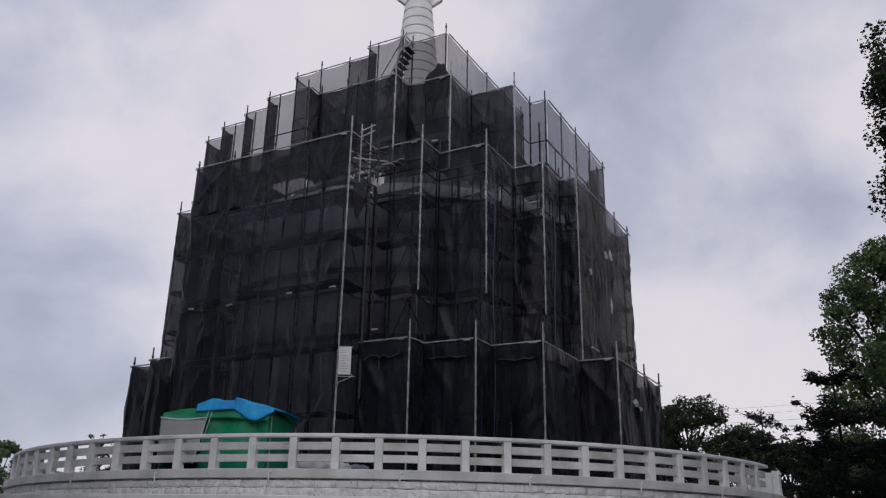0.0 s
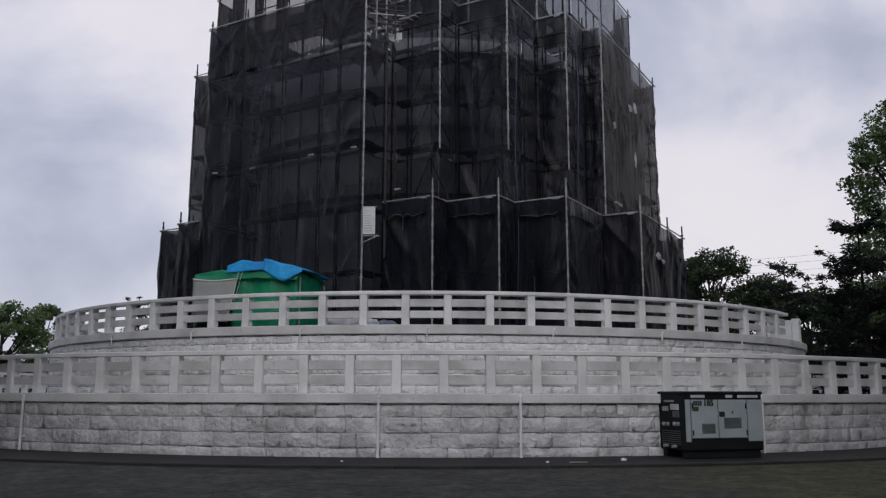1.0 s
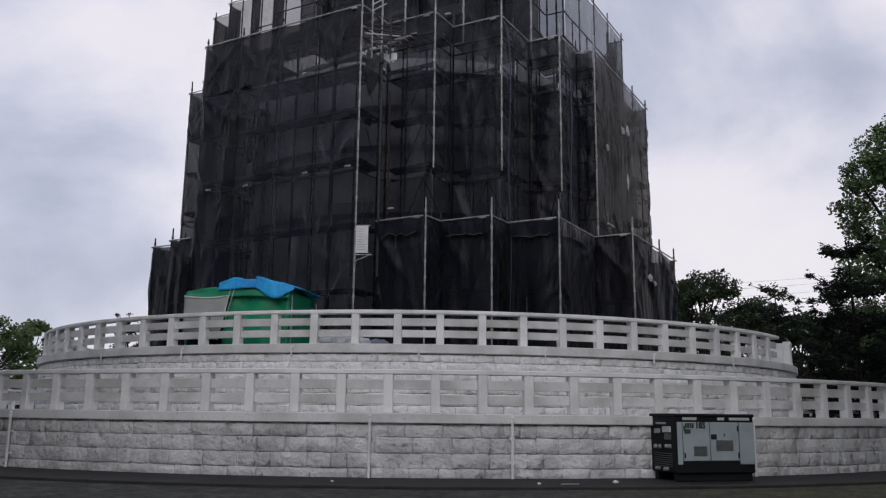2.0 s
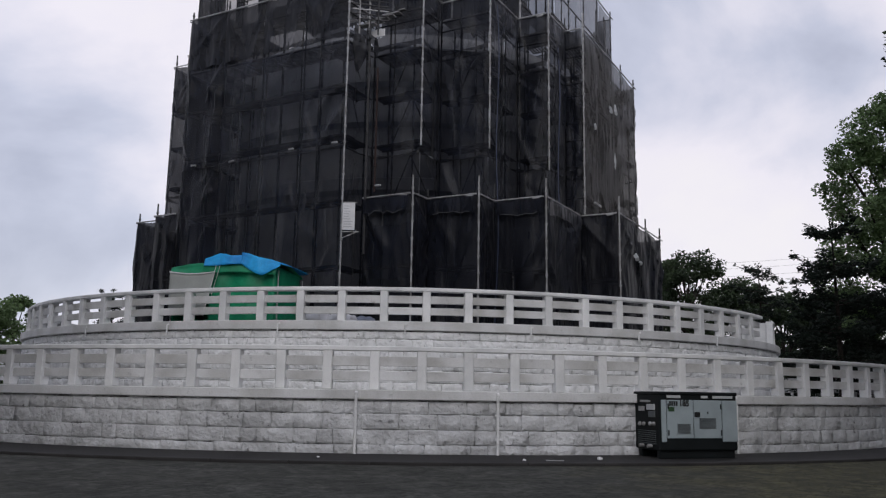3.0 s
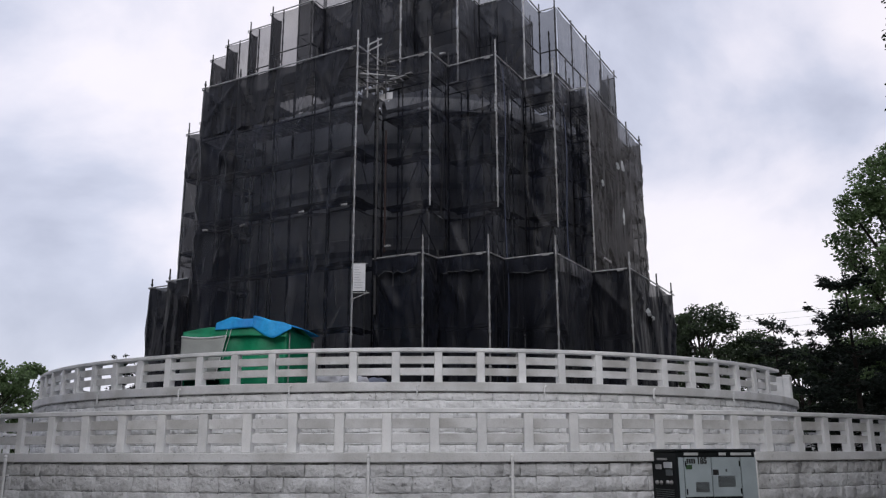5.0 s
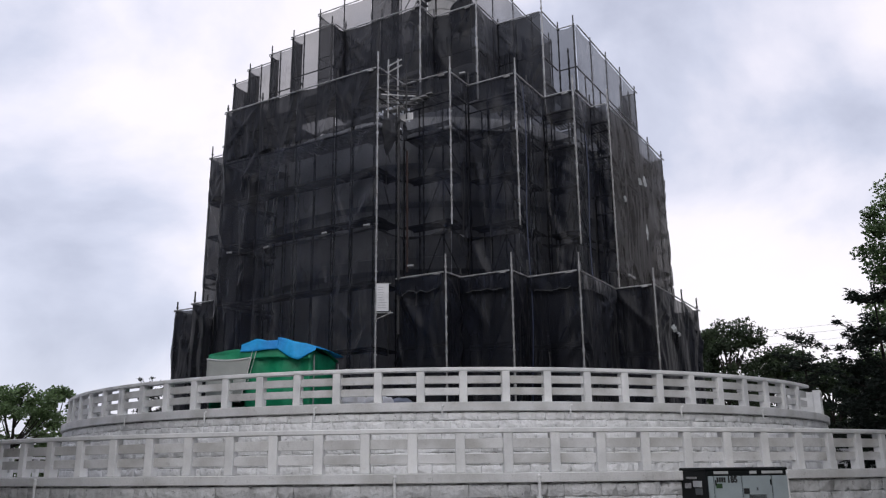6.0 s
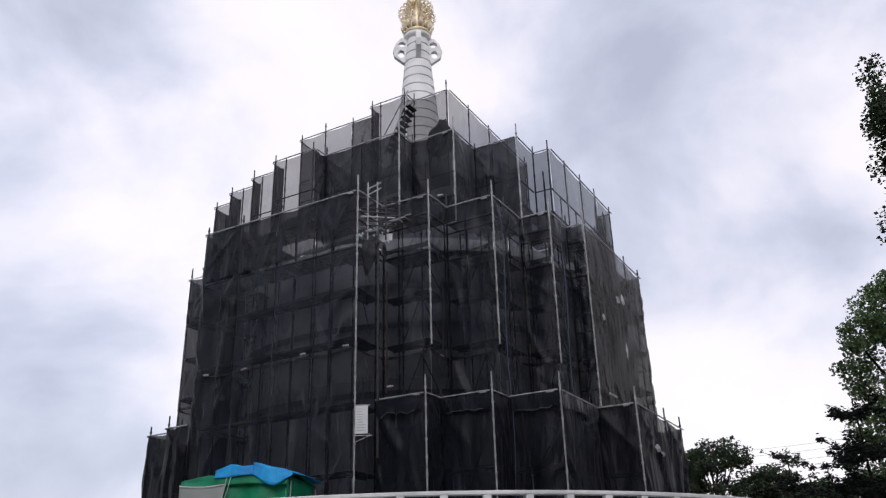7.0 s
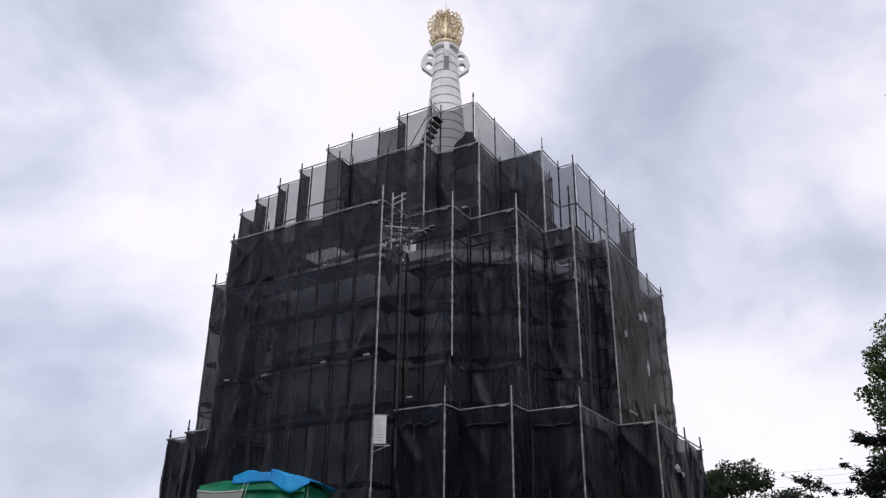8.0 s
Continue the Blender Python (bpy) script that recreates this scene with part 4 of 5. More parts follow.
def build_shelter():
    sh = thing("tarpaulin_shelter", "low shelter draped in green and blue tarpaulins", "shelter", at=(-4.36, 20.35, Z_BASE))
    sh.rotation_euler = (0, 0, radians(-10))
    sh.scale = (0.80, 1, 1.0)
    wr = lambda a, b, s: noise.noise((a * 2.3, b * 2.3, s)) * 0.035 + noise.noise((a * 7, b * 7, s + 3)) * 0.012

    def drape(x, t, front_z, top_z, ridge_z, back_z, seed, over=0.0):
        """Over the front edge, up to the ridge and down behind: t from 0 to 1."""
        if t < 0.3:
            k = t / 0.3
            return Vector((x, -0.14 - over + 0.05 * k + wr(x, t, seed), front_z + (top_z - front_z) * k))
        if t < 0.65:
            k = (t - 0.3) / 0.35
            return Vector((x, -0.09 - over + 1.05 * k, top_z + (ridge_z - top_z) * k + wr(x, t, seed)))
        k = (t - 0.65) / 0.35
        return Vector((x, 0.96 - over + (1.14 + 2 * over) * k, ridge_z + (back_z - ridge_z) * k + wr(x, t, seed)))

    def green_roof(s, t):
        x = -1.66 + 3.28 * s
        top = 1.42 + 0.10 * max(0.0, min(1.0, (x + 1.66) / 0.9))
        return drape(x, t, 1.27 - 0.03 * sin(8 * s), top, top + 0.06, 1.30 + 0.12 * s, 1)

    part("green_roof", cloth(30, 20, green_roof), M_GREEN, sh, "green tarpaulin roof", smooth=True)

    def blue_left(s, t):
        x = -0.62 + 1.20 * s
        top = 1.60 + 0.13 * min(1.0, s * 2.5) + 0.02 * sin(5 * s)
        return drape(x, t, 1.47 - 0.02 * sin(4 * s + 1), top, top + 0.07, 1.5, 7, 0.03)

    def blue_right(s, t):
        x = 0.55 + 1.22 * s
        top = 1.76 - 0.26 * s ** 1.3
        low = 1.50 - 0.30 * math.sin(min(1.0, s * 1.5) * pi / 2) + 0.24 * max(0.0, s - 0.55) / 0.45
        return drape(x, t, low, top, top + 0.05, 1.45 + 0.12 * s, 9, 0.05)

    part("blue_top", cloth(22, 20, blue_left), M_BLUE, sh, "bright blue tarpaulin thrown over the roof", smooth=True)
    part("blue_top", cloth(22, 20, blue_right), M_BLUE, sh, "bright blue tarpaulin hanging over the corner", smooth=True)

    def wall(x0, x1, z0, z1, y, seed):
        return lambda s, t: Vector((x0 + (x1 - x0) * s, y + 0.05 * sin(s * 14 + seed) * (1 - 0.5 * t) + wr(s * 2, t * 2, seed), z0 + (z1 - z0) * t))

    part("green_wall", cloth(26, 10, wall(-0.50, 1.56, 0.02, 1.46, 0.02, 3)), M_GREEN, sh, "green tarpaulin side", smooth=True)
    part("grey_net", cloth(16, 10, lambda s, t: Vector((-1.66 + (1.42 - 0.30 * (1 - t)) * s, -0.17 + wr(s, t, 12), 0.25 + (1.31 - 0.25 - 0.05 * sin(pi * s)) * t))), M_GREYNET, sh, "pale grey net pegged across one end", smooth=True)
    edge = [Vector((-1.66 + 1.42 * q, -0.19, 1.30 - 0.05 * sin(pi * q))) for q in (0, 0.2, 0.4, 0.6, 0.8, 1.0)] + [Vector((-0.24 - 0.30 * q, -0.19, 1.30 - 1.06 * q)) for q in (0.25, 0.5, 0.75, 1.0)]
    part("net_edge", pipe_along(bmesh.new(), edge, 0.016, 5), M_BOARD, sh, "white edge cord of the net")
    part("back_wall", cloth(26, 6, wall(-1.62, 1.42, 0.02, 1.3, 1.95, 5)), M_GREEN, sh, smooth=True)
    for x0, y0, y1 in ((-1.62, 0.0, 2.0), (1.56, 0.0, 2.0)):
        part("end_wall", cloth(12, 6, lambda s, t, x0=x0: Vector((x0 + wr(s * 2, t, 9), 2.0 * s, 0.02 + (1.45 if x0 > 0 else 1.32) * t))), M_GREEN, sh, smooth=True)
    bm = bmesh.new()
    for x in (-1.69, 1.63):
        tube(bm, (x, 0.06, 0), (x, 0.06, 1.36), 0.02)
        tube(bm, (x, 2.02, 0), (x, 2.02, 1.36), 0.02)
    part("frame", bm, M_STEEL, sh)
    bm = bmesh.new()
    for x in (-0.22, -0.1):
        tube(bm, (x, -0.17, 1.45), (x - 0.25, -0.12, 0.75), 0.008, 5)
    part("rope", bm, M_BOARD, sh)


build_shelter()


def heap(name, x, y, z, sx, sy, sz, mat, label, category, seed):
    """A slumped sack or bundle."""
    bm = bmesh.new()
    q = bmesh.ops.create_icosphere(bm, subdivisions=3, radius=1)["verts"]
    for w in q:
        k = 1 + 0.28 * noise.noise(w.co * 2 + Vector((seed, 0, 0))) + 0.1 * noise.noise(w.co * 5)
        flat = max(-0.75, w.co.z)
        w.co = Vector((w.co.x * sx * k, w.co.y * sy * k, (flat + 0.75) * sz * k / 1.75))
    ob = part(name, bm, mat, None, smooth=True)
    ob.location = (x, y, z)
    return tagged(ob, label, category)


heap("sack", -2.1, 19.75, Z_BASE, 0.42, 0.3, 0.34, M_BOARD, "white bulky sack lying on the terrace", "sack", 2)
heap("sack", -1.45, 19.6, Z_BASE, 0.36, 0.28, 0.30, M_BOARD, "white bulky sack lying on the terrace", "sack", 5)
heap("bundle", -0.95, 19.75, Z_BASE, 0.30, 0.28, 0.26, material("blue_grey_plastic", (0.22, 0.25, 0.32), 0.5, vary=0.2), "grey-blue plastic bundle on the terrace", "bundle", 9)


# ---- air compressor beside the wall ----
def letters(text, size, mat, name, parent, m, label=""):
    cu = bpy.data.curves.new(name, "FONT")
    cu.body, cu.size, cu.extrude, cu.offset = text, size, 0.002, 0.007
    tmp = bpy.data.objects.new(name, cu)
    scene.collection.objects.link(tmp)
    bpy.context.view_layer.update()
    me = bpy.data.meshes.new_from_object(tmp.evaluated_get(bpy.context.evaluated_depsgraph_get()))
    bpy.data.objects.remove(tmp)
    me.materials.clear()
    me.materials.append(mat)
    return put(name, me, parent, m, label)


def build_compressor():
    L, W, H = 1.60, 0.86, 1.12
    c = thing("air_compressor", "box-shaped air compressor with grey doors and dark housing beside the wall", "compressor", at=(4.50, 14.92, 0.02))
    c.rotation_euler = (0, 0, radians(14.5))
    c.scale = (1, 1, 1.05)
    bm = bmesh.new()
    box(bm, L / 2, W / 2, 0.60, L, W, 0.94, bevel=0.025)
    part("housing", bm, M_MACHINE_DARK, c)
    bm = bmesh.new()
    box(bm, L / 2, W / 2, 1.085, L + 0.03, W + 0.03, 0.055, bevel=0.018)
    part("roof", bm, M_MACHINE_DARK, c)
    for y in (0.12, W - 0.12):
        bm = bmesh.new()
        box(bm, L / 2, y, 0.075, L - 0.06, 0.12, 0.15, bevel=0.015)
        part("skid", bm, M_MACHINE_DARK, c)
    # door panels along the front
    for name, x0, x1, z0 in (("end_panel", 0.03, 0.125, 0.28), ("door", 0.14, 0.67, 0.34), ("door", 0.685, 1.26, 0.34), ("end_panel", 1.275, 1.585, 0.28)):
        bm = bmesh.new()
        box(bm, (x0 + x1) / 2, -0.006, (z0 + 0.975) / 2, x1 - x0, 0.03, 0.975 - z0, bevel=0.008)
        d = part(name, bm, M_MACHINE, c, "grey enamelled panel")
        if name == "door":
            for z in (0.43, 0.87):
                b2 = bmesh.new()
                box(b2, x0 + 0.02 if x0 < 0.5 else x1 - 0.02, -0.028, z, 0.022, 0.02, 0.09, bevel=0.004)
                part("hinge", b2, M_MACHINE_DARK, d)
            g0, g1, gz0, gz1 = ((0.34, 0.60, 0.42, 0.58) if x0 < 0.5 else (0.79, 1.13, 0.50, 0.68))
            b2 = bmesh.new()
            k = gz0
            while k < gz1:
                box(b2, (g0 + g1) / 2, -0.026, k + 0.008, g1 - g0, 0.014, 0.011, turn=0)
                k += 0.018
            part("louvre", b2, M_GRILLE, d, "dark louvred vent")
    bm = bmesh.new()
    box(bm, 0.745, -0.03, 0.735, 0.11, 0.022, 0.085, bevel=0.006)
    part("latch", bm, M_INK, c, "recessed black latch")
    bm = bmesh.new()
    box(bm, 0.965, -0.025, 0.765, 0.03, 0.01, 0.045, bevel=0.003)
    part("lock", bm, M_GRILLE, c)
    # printing: the number, and plain bars for the rest
    letters("185", 0.135, M_INK, "number", c, pose(0.385, -0.0225, 0.875, 90), "black number 185")
    bm = bmesh.new()
    for k in range(4):
        box(bm, 0.20 + 0.045 * k, -0.0235, 0.915, 0.034, 0.004, 0.08)
    part("print_block", bm, M_INK, c)
    bm = bmesh.new()
    box(bm, 0.225, -0.0235, 0.82, 0.12, 0.004, 0.075)
    part("sticker", bm, material("dark_green_sticker", (0.03, 0.09, 0.03), 0.5, vary=0.2, bump=0), c, "dark green sticker")
    for x0, x1 in ((0.14, 0.42), (0.84, 0.98), (1.08, 1.50)):
        bm = bmesh.new()
        box(bm, (x0 + x1) / 2, -0.017, 1.03, x1 - x0, 0.008, 0.045, bevel=0.002)
        part("badge", bm, M_LABEL, c, "pale unreadable badge")
    # control end
    for y0, y1, z0, z1, mat in ((0.15, 0.40, 0.80, 0.90, M_LABEL), (0.50, 0.68, 0.78, 0.86, M_STEEL), (0.14, 0.34, 0.68, 0.78, M_GRILLE), (0.30, 0.62, 0.93, 0.965, M_STEEL)):
        bm = bmesh.new()
        box(bm, -0.012, (y0 + y1) / 2, (z0 + z1) / 2, 0.03, y1 - y0, z1 - z0, bevel=0.004)
        part("label_plate", bm, mat, c)
    for y, z in ((0.18, 0.57), (0.30, 0.57), (0.52, 0.56), (0.66, 0.56)):
        bm = lathe(bmesh.new(), [(0.035, 0), (0.035, 0.03), (0.02, 0.045)], 14)
        bmesh.ops.transform(bm, matrix=pose(0.0, y, z, 0, -90, 0), verts=bm.verts)
        part("gauge", bm, M_STEEL, c)
    bm = bmesh.new()
    for k in range(7):
        box(bm, -0.006, 0.43, 0.24 + 0.035 * k, 0.02, 0.6, 0.012)
    part("louvre", bm, M_GRILLE, c)
    for y in (0.28, 0.56):
        bm = tube(bmesh.new(), (0.0, y, 0.2), (-0.09, y, 0.2), 0.028, 10)
        part("air_outlet", bm, M_STEEL, c)


build_compressor()


# ---- pipes on the terrace walls ----
def build_pipes():
    for a in (-28.44, -3.18, 5.28, 21.8):
        p = thing("downpipe", "thin white painted downpipe on the terrace wall", "pipe", "downpipes on the lower wall", at=(CX, CY_LOW, 0))
        p.rotation_euler = (0, 0, radians(a))
        y = -R_LOW - 0.085
        bm = bmesh.new()
        tube(bm, (0, y, 0.0), (0.0, y, 1.00), 0.027, 8)
        tube(bm, (0.0, y, 1.00), (0.0, y, 1.05), 0.036, 8)
        part("pipe", bm, M_RAIL, p)
        bm = lathe(bmesh.new(), [(0.02, 1.05), (0.034, 1.07), (0.03, 1.10), (0.012, 1.115)], 8, 0, y)
        part("knob", bm, M_RAIL, p)
        bm = bmesh.new()
        for z in (0.3, 0.72):
            box(bm, 0, y + 0.045, z, 0.09, 0.08, 0.03)
        part("clip", bm, M_RAIL, p)
    for k in range(-3, 4):
        a = -0.49 + 12.72 * k
        p = thing("weep_pipe", "short white weep pipe below the upper coping", "pipe", "weep pipes on the upper wall", at=(CX, CY, 0))
        p.rotation_euler = (0, 0, radians(a))
        y = -R_UP - 0.075
        bm = tube(bmesh.new(), (0, y, 2.34), (0, y, 2.55), 0.02, 8)
        tube(bm, (0, y, 2.53), (0.05, y, 2.57), 0.022, 8)
        part("pipe", bm, M_RAIL, p)


build_pipes()


# ---- stair wing wall at the side of the upper terrace ----
def build_wing(side):
    w = thing("stair_parapet", "white concrete stair parapet stepping down from the upper terrace", "parapet", kind="structure", at=(CX, CY, 0))
    w.rotation_euler = (0, 0, radians(62.3 * side))
    bm = bmesh.new()
    prof = [(-R_UP + 1.0, Z_UP - 0.08), (-R_UP + 1.0, 3.36), (-R_UP + 0.10, 3.34), (-R_UP + 0.04, 2.6), (-R_UP - 0.14, 1.7), (-R_UP - 0.14, Z_LOW - 0.06), (-R_UP + 0.2, Z_LOW - 0.06)]
    sides = [[bm.verts.new((x, y, z)) for y, z in prof] for x in (-0.12, 0.12)]
    bm.faces.new(sides[0])
    bm.faces.new(sides[1][::-1])
    for k in range(len(prof)):
        bm.faces.new((sides[0][k], sides[0][k - 1], sides[1][k - 1], sides[1][k]))
    bmesh.ops.recalc_face_normals(bm, faces=bm.faces)
    bmesh.ops.bevel(bm, geom=bm.edges[:], offset=0.012, segments=1, affect="EDGES")
    part("parapet_body", bm, M_RAIL, w)


build_wing(1)


# ---- kerb, grass and litter in the yard ----
def build_yard():
    kerb = thing("kerb", "low dark concrete kerb along the asphalt strip", "kerb", kind="structure", at=(CX, CY_LOW, 0))
    n = 96
    r = R_LOW + STRIP
    me = data_of("kerb_stone", arc_piece(r - 0.12, r, -0.1, 0.05, 180 / n - 0.02, 0.012, 2), M_KERB)
    for k in range(n):
        put("kerb_stone", me, kerb, turned(360 / n * k))
    rnd = random.Random(11)
    verts, faces = [], []
    for k in range(22000):
        a, r = rnd.uniform(8, 62), rnd.uniform(R_LOW + STRIP + 0.05, R_LOW + STRIP + 6)
        thin = (a - 8) / 30 * 1.0 - abs(noise.noise((a * 0.2, r * 0.6, 4))) * 1.2
        if rnd.random() > thin:
            continue
        x, y = ring_at(r, a)
        z, h, d, t = ground_z(r) - 0.01, rnd.uniform(0.015, 0.04), rnd.uniform(0.006, 0.014), rnd.uniform(0, pi)
        b = len(verts)
        verts += [(x - d * cos(t), y - d * sin(t), z), (x + d * cos(t), y + d * sin(t), z), (x + rnd.uniform(-0.04, 0.04), y + rnd.uniform(-0.04, 0.04), z + h)]
        faces.append((b, b + 1, b + 2))
    me = bpy.data.meshes.new("grass")
    me.from_pydata(verts, [], faces)
    me.materials.append(M_GRASS)
    tagged(new("grass", me), "short worn grass at the edge of the yard", "grass", kind="stuff")
    bm = bmesh.new()
    tube(bm, (0, 0, 0.03), (0.30, 0.03, 0.03), 0.008)
    ob = part("rod", bm, M_STEEL, None)
    ob.location = (2.35, 14.15, 0.005)
    tagged(ob, "thin pale rod lying on the asphalt strip", "rod")
    for x, y, s in ((3.35, 14.6, 0.05), (2.0, 14.2, 0.03), (-1.4, 14.4, 0.025)):
        ob = heap("stone", x, y, 0.02, s, s * 0.8, s, M_BOARD, "small pale stone on the asphalt strip", "stone", x)


build_yard()


# ---- trees ----
def limb(bm, a, b, r0, r1, n=6):
    a, b = Vector(a), Vector(b)
    d = b - a
    made = bmesh.ops.create_cone(bm, cap_ends=True, segments=n, radius1=r0, radius2=r1, depth=d.length)["verts"]
    bmesh.ops.transform(bm, matrix=Matrix.Translation((a + b) / 2) @ d.to_track_quat("Z", "Y").to_matrix().to_4x4(), verts=made)


def tree(az, dist, height, spread, low, label, leaf, n_clumps, per, size, seed, name="tree", shape="round", clump=0.55):
    """A tapered trunk with limbs, and a crown of leaf clumps; az: degrees to the right of straight ahead."""
    rnd = random.Random(seed)
    x, y = dist * sin(radians(az)), dist * cos(radians(az))
    gz = ground_z(hypot(x - CX, y - CY_LOW))
    t = thing(name, label, "tree", at=(x, y, gz))
    bm = bmesh.new()
    h = height - gz
    r = 0.035 * h
    pts = [Vector((0, 0, 0))]
    for k in range(5):
        pts.append(pts[-1] + Vector((rnd.uniform(-0.12, 0.12) * spread * 0.4, rnd.uniform(-0.12, 0.12) * spread * 0.4, h * 0.8 / 5)))
    for k in range(5):
        limb(bm, pts[k], pts[k + 1], r * (1 - 0.17 * k), r * (1 - 0.17 * (k + 1)), 8)
    centres = []
    for k in range(n_clumps):
        zz = low + (h - low) * rnd.random() ** 0.8
        share = (zz - low) / max(0.1, h - low)
        if shape == "hang":
            rr = spread * rnd.uniform(0.4, 1.0)
        else:
            rr = spread * math.sqrt(max(0.03, 1 - (2 * share - 0.85) ** 2 / 1.4)) * rnd.uniform(0.35, 1.08)
        a = rnd.uniform(0, 2 * pi)
        c = Vector((rr * cos(a), rr * sin(a), zz))
        centres.append(c)
        start = pts[min(5, max(1, int(5 * (zz / h) - 0.5)))]
        if k % max(2, n_clumps // 30) == 0:
            m = (start + c) / 2 + Vector((0, 0, -0.1 * rr))
            limb(bm, start, m, r * 0.30, r * 0.17, 5)
            limb(bm, m, c, r * 0.17, r * 0.05, 5)
    part("trunk", bm, M_BARK, t, smooth=True)
    verts, faces = [], []
    for c in centres:
        q = clump * rnd.uniform(0.6, 1.35)
        flat = 1.5 if shape == "hang" else 0.72
        for i in range(per):
            o = Vector((rnd.gauss(0, 1), rnd.gauss(0, 1), rnd.gauss(0, 1)))
            o = o.normalized() * (rnd.random() ** 0.45)
            p = c + Vector((o.x * q, o.y * q, o.z * q * flat))
            s = size * rnd.uniform(0.6, 1.3)
            ax = Vector((rnd.gauss(0, 1), rnd.gauss(0, 1), rnd.gauss(0, 0.5))).normalized()
            bx = ax.cross(Vector((rnd.gauss(0, 1), rnd.gauss(0, 1), rnd.gauss(0, 1)))).normalized()
            w = 0.42
            b = len(verts)
            verts += [p - ax * s * 0.5, p + bx * s * w - ax * s * 0.05, p + ax * s * 0.55, p - bx * s * w - ax * s * 0.05]
            faces.append((b, b + 1, b + 2, b + 3))
    me = bpy.data.meshes.new("crown")
    me.from_pydata([tuple(v) for v in verts], [], faces)
    me.materials.append(leaf)
    put("crown", me, t)
    return t


def conifer(az, dist, height, spread, low, label, seed, whorls=10, bare=0.0, taper=0.75, name="conifer"):
    """A straight trunk with whorls of long level branches, each a flat spray of needle twigs."""
    rnd = random.Random(seed)
    x, y = dist * sin(radians(az)), dist * cos(radians(az))
    gz = ground_z(hypot(x - CX, y - CY_LOW))
    t = thing(name, label, "tree", at=(x, y, gz))
    h = height - gz
    wood, boughs = bmesh.new(), bmesh.new()
    limb(wood, (0, 0, 0), (0.05, 0, h * 0.5), 0.018 * h, 0.011 * h, 8)
    limb(wood, (0.05, 0, h * 0.5), (0.0, 0.05, h), 0.011 * h, 0.012, 8)
    verts, faces = [], []

    def tuft(p, along, n, reach):
        for _ in range(n):
            q = p + Vector((rnd.gauss(0, 1), rnd.gauss(0, 1), rnd.gauss(0, 0.8))) * reach
            ax = (along + Vector((rnd.gauss(0, 0.6), rnd.gauss(0, 0.6), rnd.gauss(0, 0.4)))).normalized()
            bx = ax.cross(Vector((rnd.gauss(0, 1), rnd.gauss(0, 1), rnd.gauss(0, 1)))).normalized()
            k = rnd.uniform(0.10, 0.20)
            b = len(verts)
            verts.extend([q - ax * k * 0.5, q + bx * k * 0.2, q + ax * k * 0.6, q - bx * k * 0.2])
            faces.append((b, b + 1, b + 2, b + 3))

    for w in range(whorls):
        zz = low + (h - low) * (w + rnd.uniform(-0.45, 0.45)) / whorls
        share = max(0.0, min(1.0, (zz - low) / (h - low)))
        for k in range(7):
            a = 2 * pi * (k + rnd.uniform(-0.3, 0.3)) / 7 + w
            reach = spread * (1.06 - share) ** taper * rnd.uniform(0.6, 1.1)
            out = Vector((cos(a), sin(a), 0))
            lift = rnd.uniform(-0.12, 0.42)
            zk = zz + rnd.uniform(-0.22, 0.22)
            at = lambda q: Vector((0, 0, zk)) + out * reach * q + Vector((0, 0, reach * (lift * q - 0.22 * q * (1 - q))))
            limb(boughs, at(0), at(0.5), 0.03, 0.02, 5)
            limb(boughs, at(0.5), at(1.0), 0.02, 0.006, 5)
            side = out.cross(Vector((0, 0, 1)))
            steps = max(4, int(reach * 4.2))
            for e in range(steps):
                q = 0.18 + 0.82 * (e + 0.5) / steps
                if rnd.random() < bare:
                    continue
                for sgn in (-1, 1):
                    wide = reach * 0.34 * (1.1 - q) * rnd.uniform(0.5, 1.2) + 0.06
                    way = (side * sgn + out * 0.6).normalized()
                    for c in range(3):
                        tuft(at(q) + way * wide * (c + 0.3) / 3 + Vector((0, 0, 0.05 * c)), way, 6, 0.075)
            tuft(at(1.0), out, 6, 0.05)
    tuft(Vector((0, 0, h)), Vector((0, 0, 1)), 14, 0.07)
    part("trunk", wood, M_BARK, t, smooth=True)
    tagged(part("branchwork", boughs, M_BARK, t, smooth=True), kind="stuff")
    me = bpy.data.meshes.new("crown")
    me.from_pydata([tuple(v) for v in verts], [], faces)
    me.materials.append(M_NEEDLE)
    put("crown", me, t)
    return t


tree(32.3, 36, 12.7, 3.2, 3.2, "tall broadleaf tree with a full green crown", M_LEAF, 250, 230, 0.125, 3, "broadleaf_tree", clump=0.56)
tree(36.0, 25, 15.2, 1.7, 7.9, "tall tree with drooping dark foliage", M_LEAF_DARK, 90, 280, 0.11, 8, "drooping_tree", "hang", clump=0.42)
conifer(27.7, 31, 6.9, 2.5, 1.8, "dark conifer with long level branches", 5, 8, 0.1, 0.4)
conifer(31.6, 34, 6.1, 3.4, 0.4, "dark conifer with level spreading branches", 15, 11)
conifer(26.4, 38, 5.3, 2.6, 0.3, "dark low conifer behind the terraces", 6, 9)
conifer(28.6, 37, 5.6, 3.0, 0.3, "dark low conifer behind the terraces", 27, 9)
tree(19.0, 48, 8.7, 2.9, 0.8, "broadleaf tree with an open crown", M_LEAF_DARK, 160, 200, 0.14, 12, "broadleaf_tree", clump=0.52)
tree(22.0, 50, 7.4, 2.4, 0.4, "broadleaf tree with an open crown", M_LEAF_DARK, 110, 190, 0.14, 21, "broadleaf_tree", clump=0.5)
tree(24.6, 46, 6.0, 2.3, 0.5, "dense dark broadleaf tree", M_LEAF_DARK, 80, 200, 0.15, 22, "broadleaf_tree", clump=0.6)
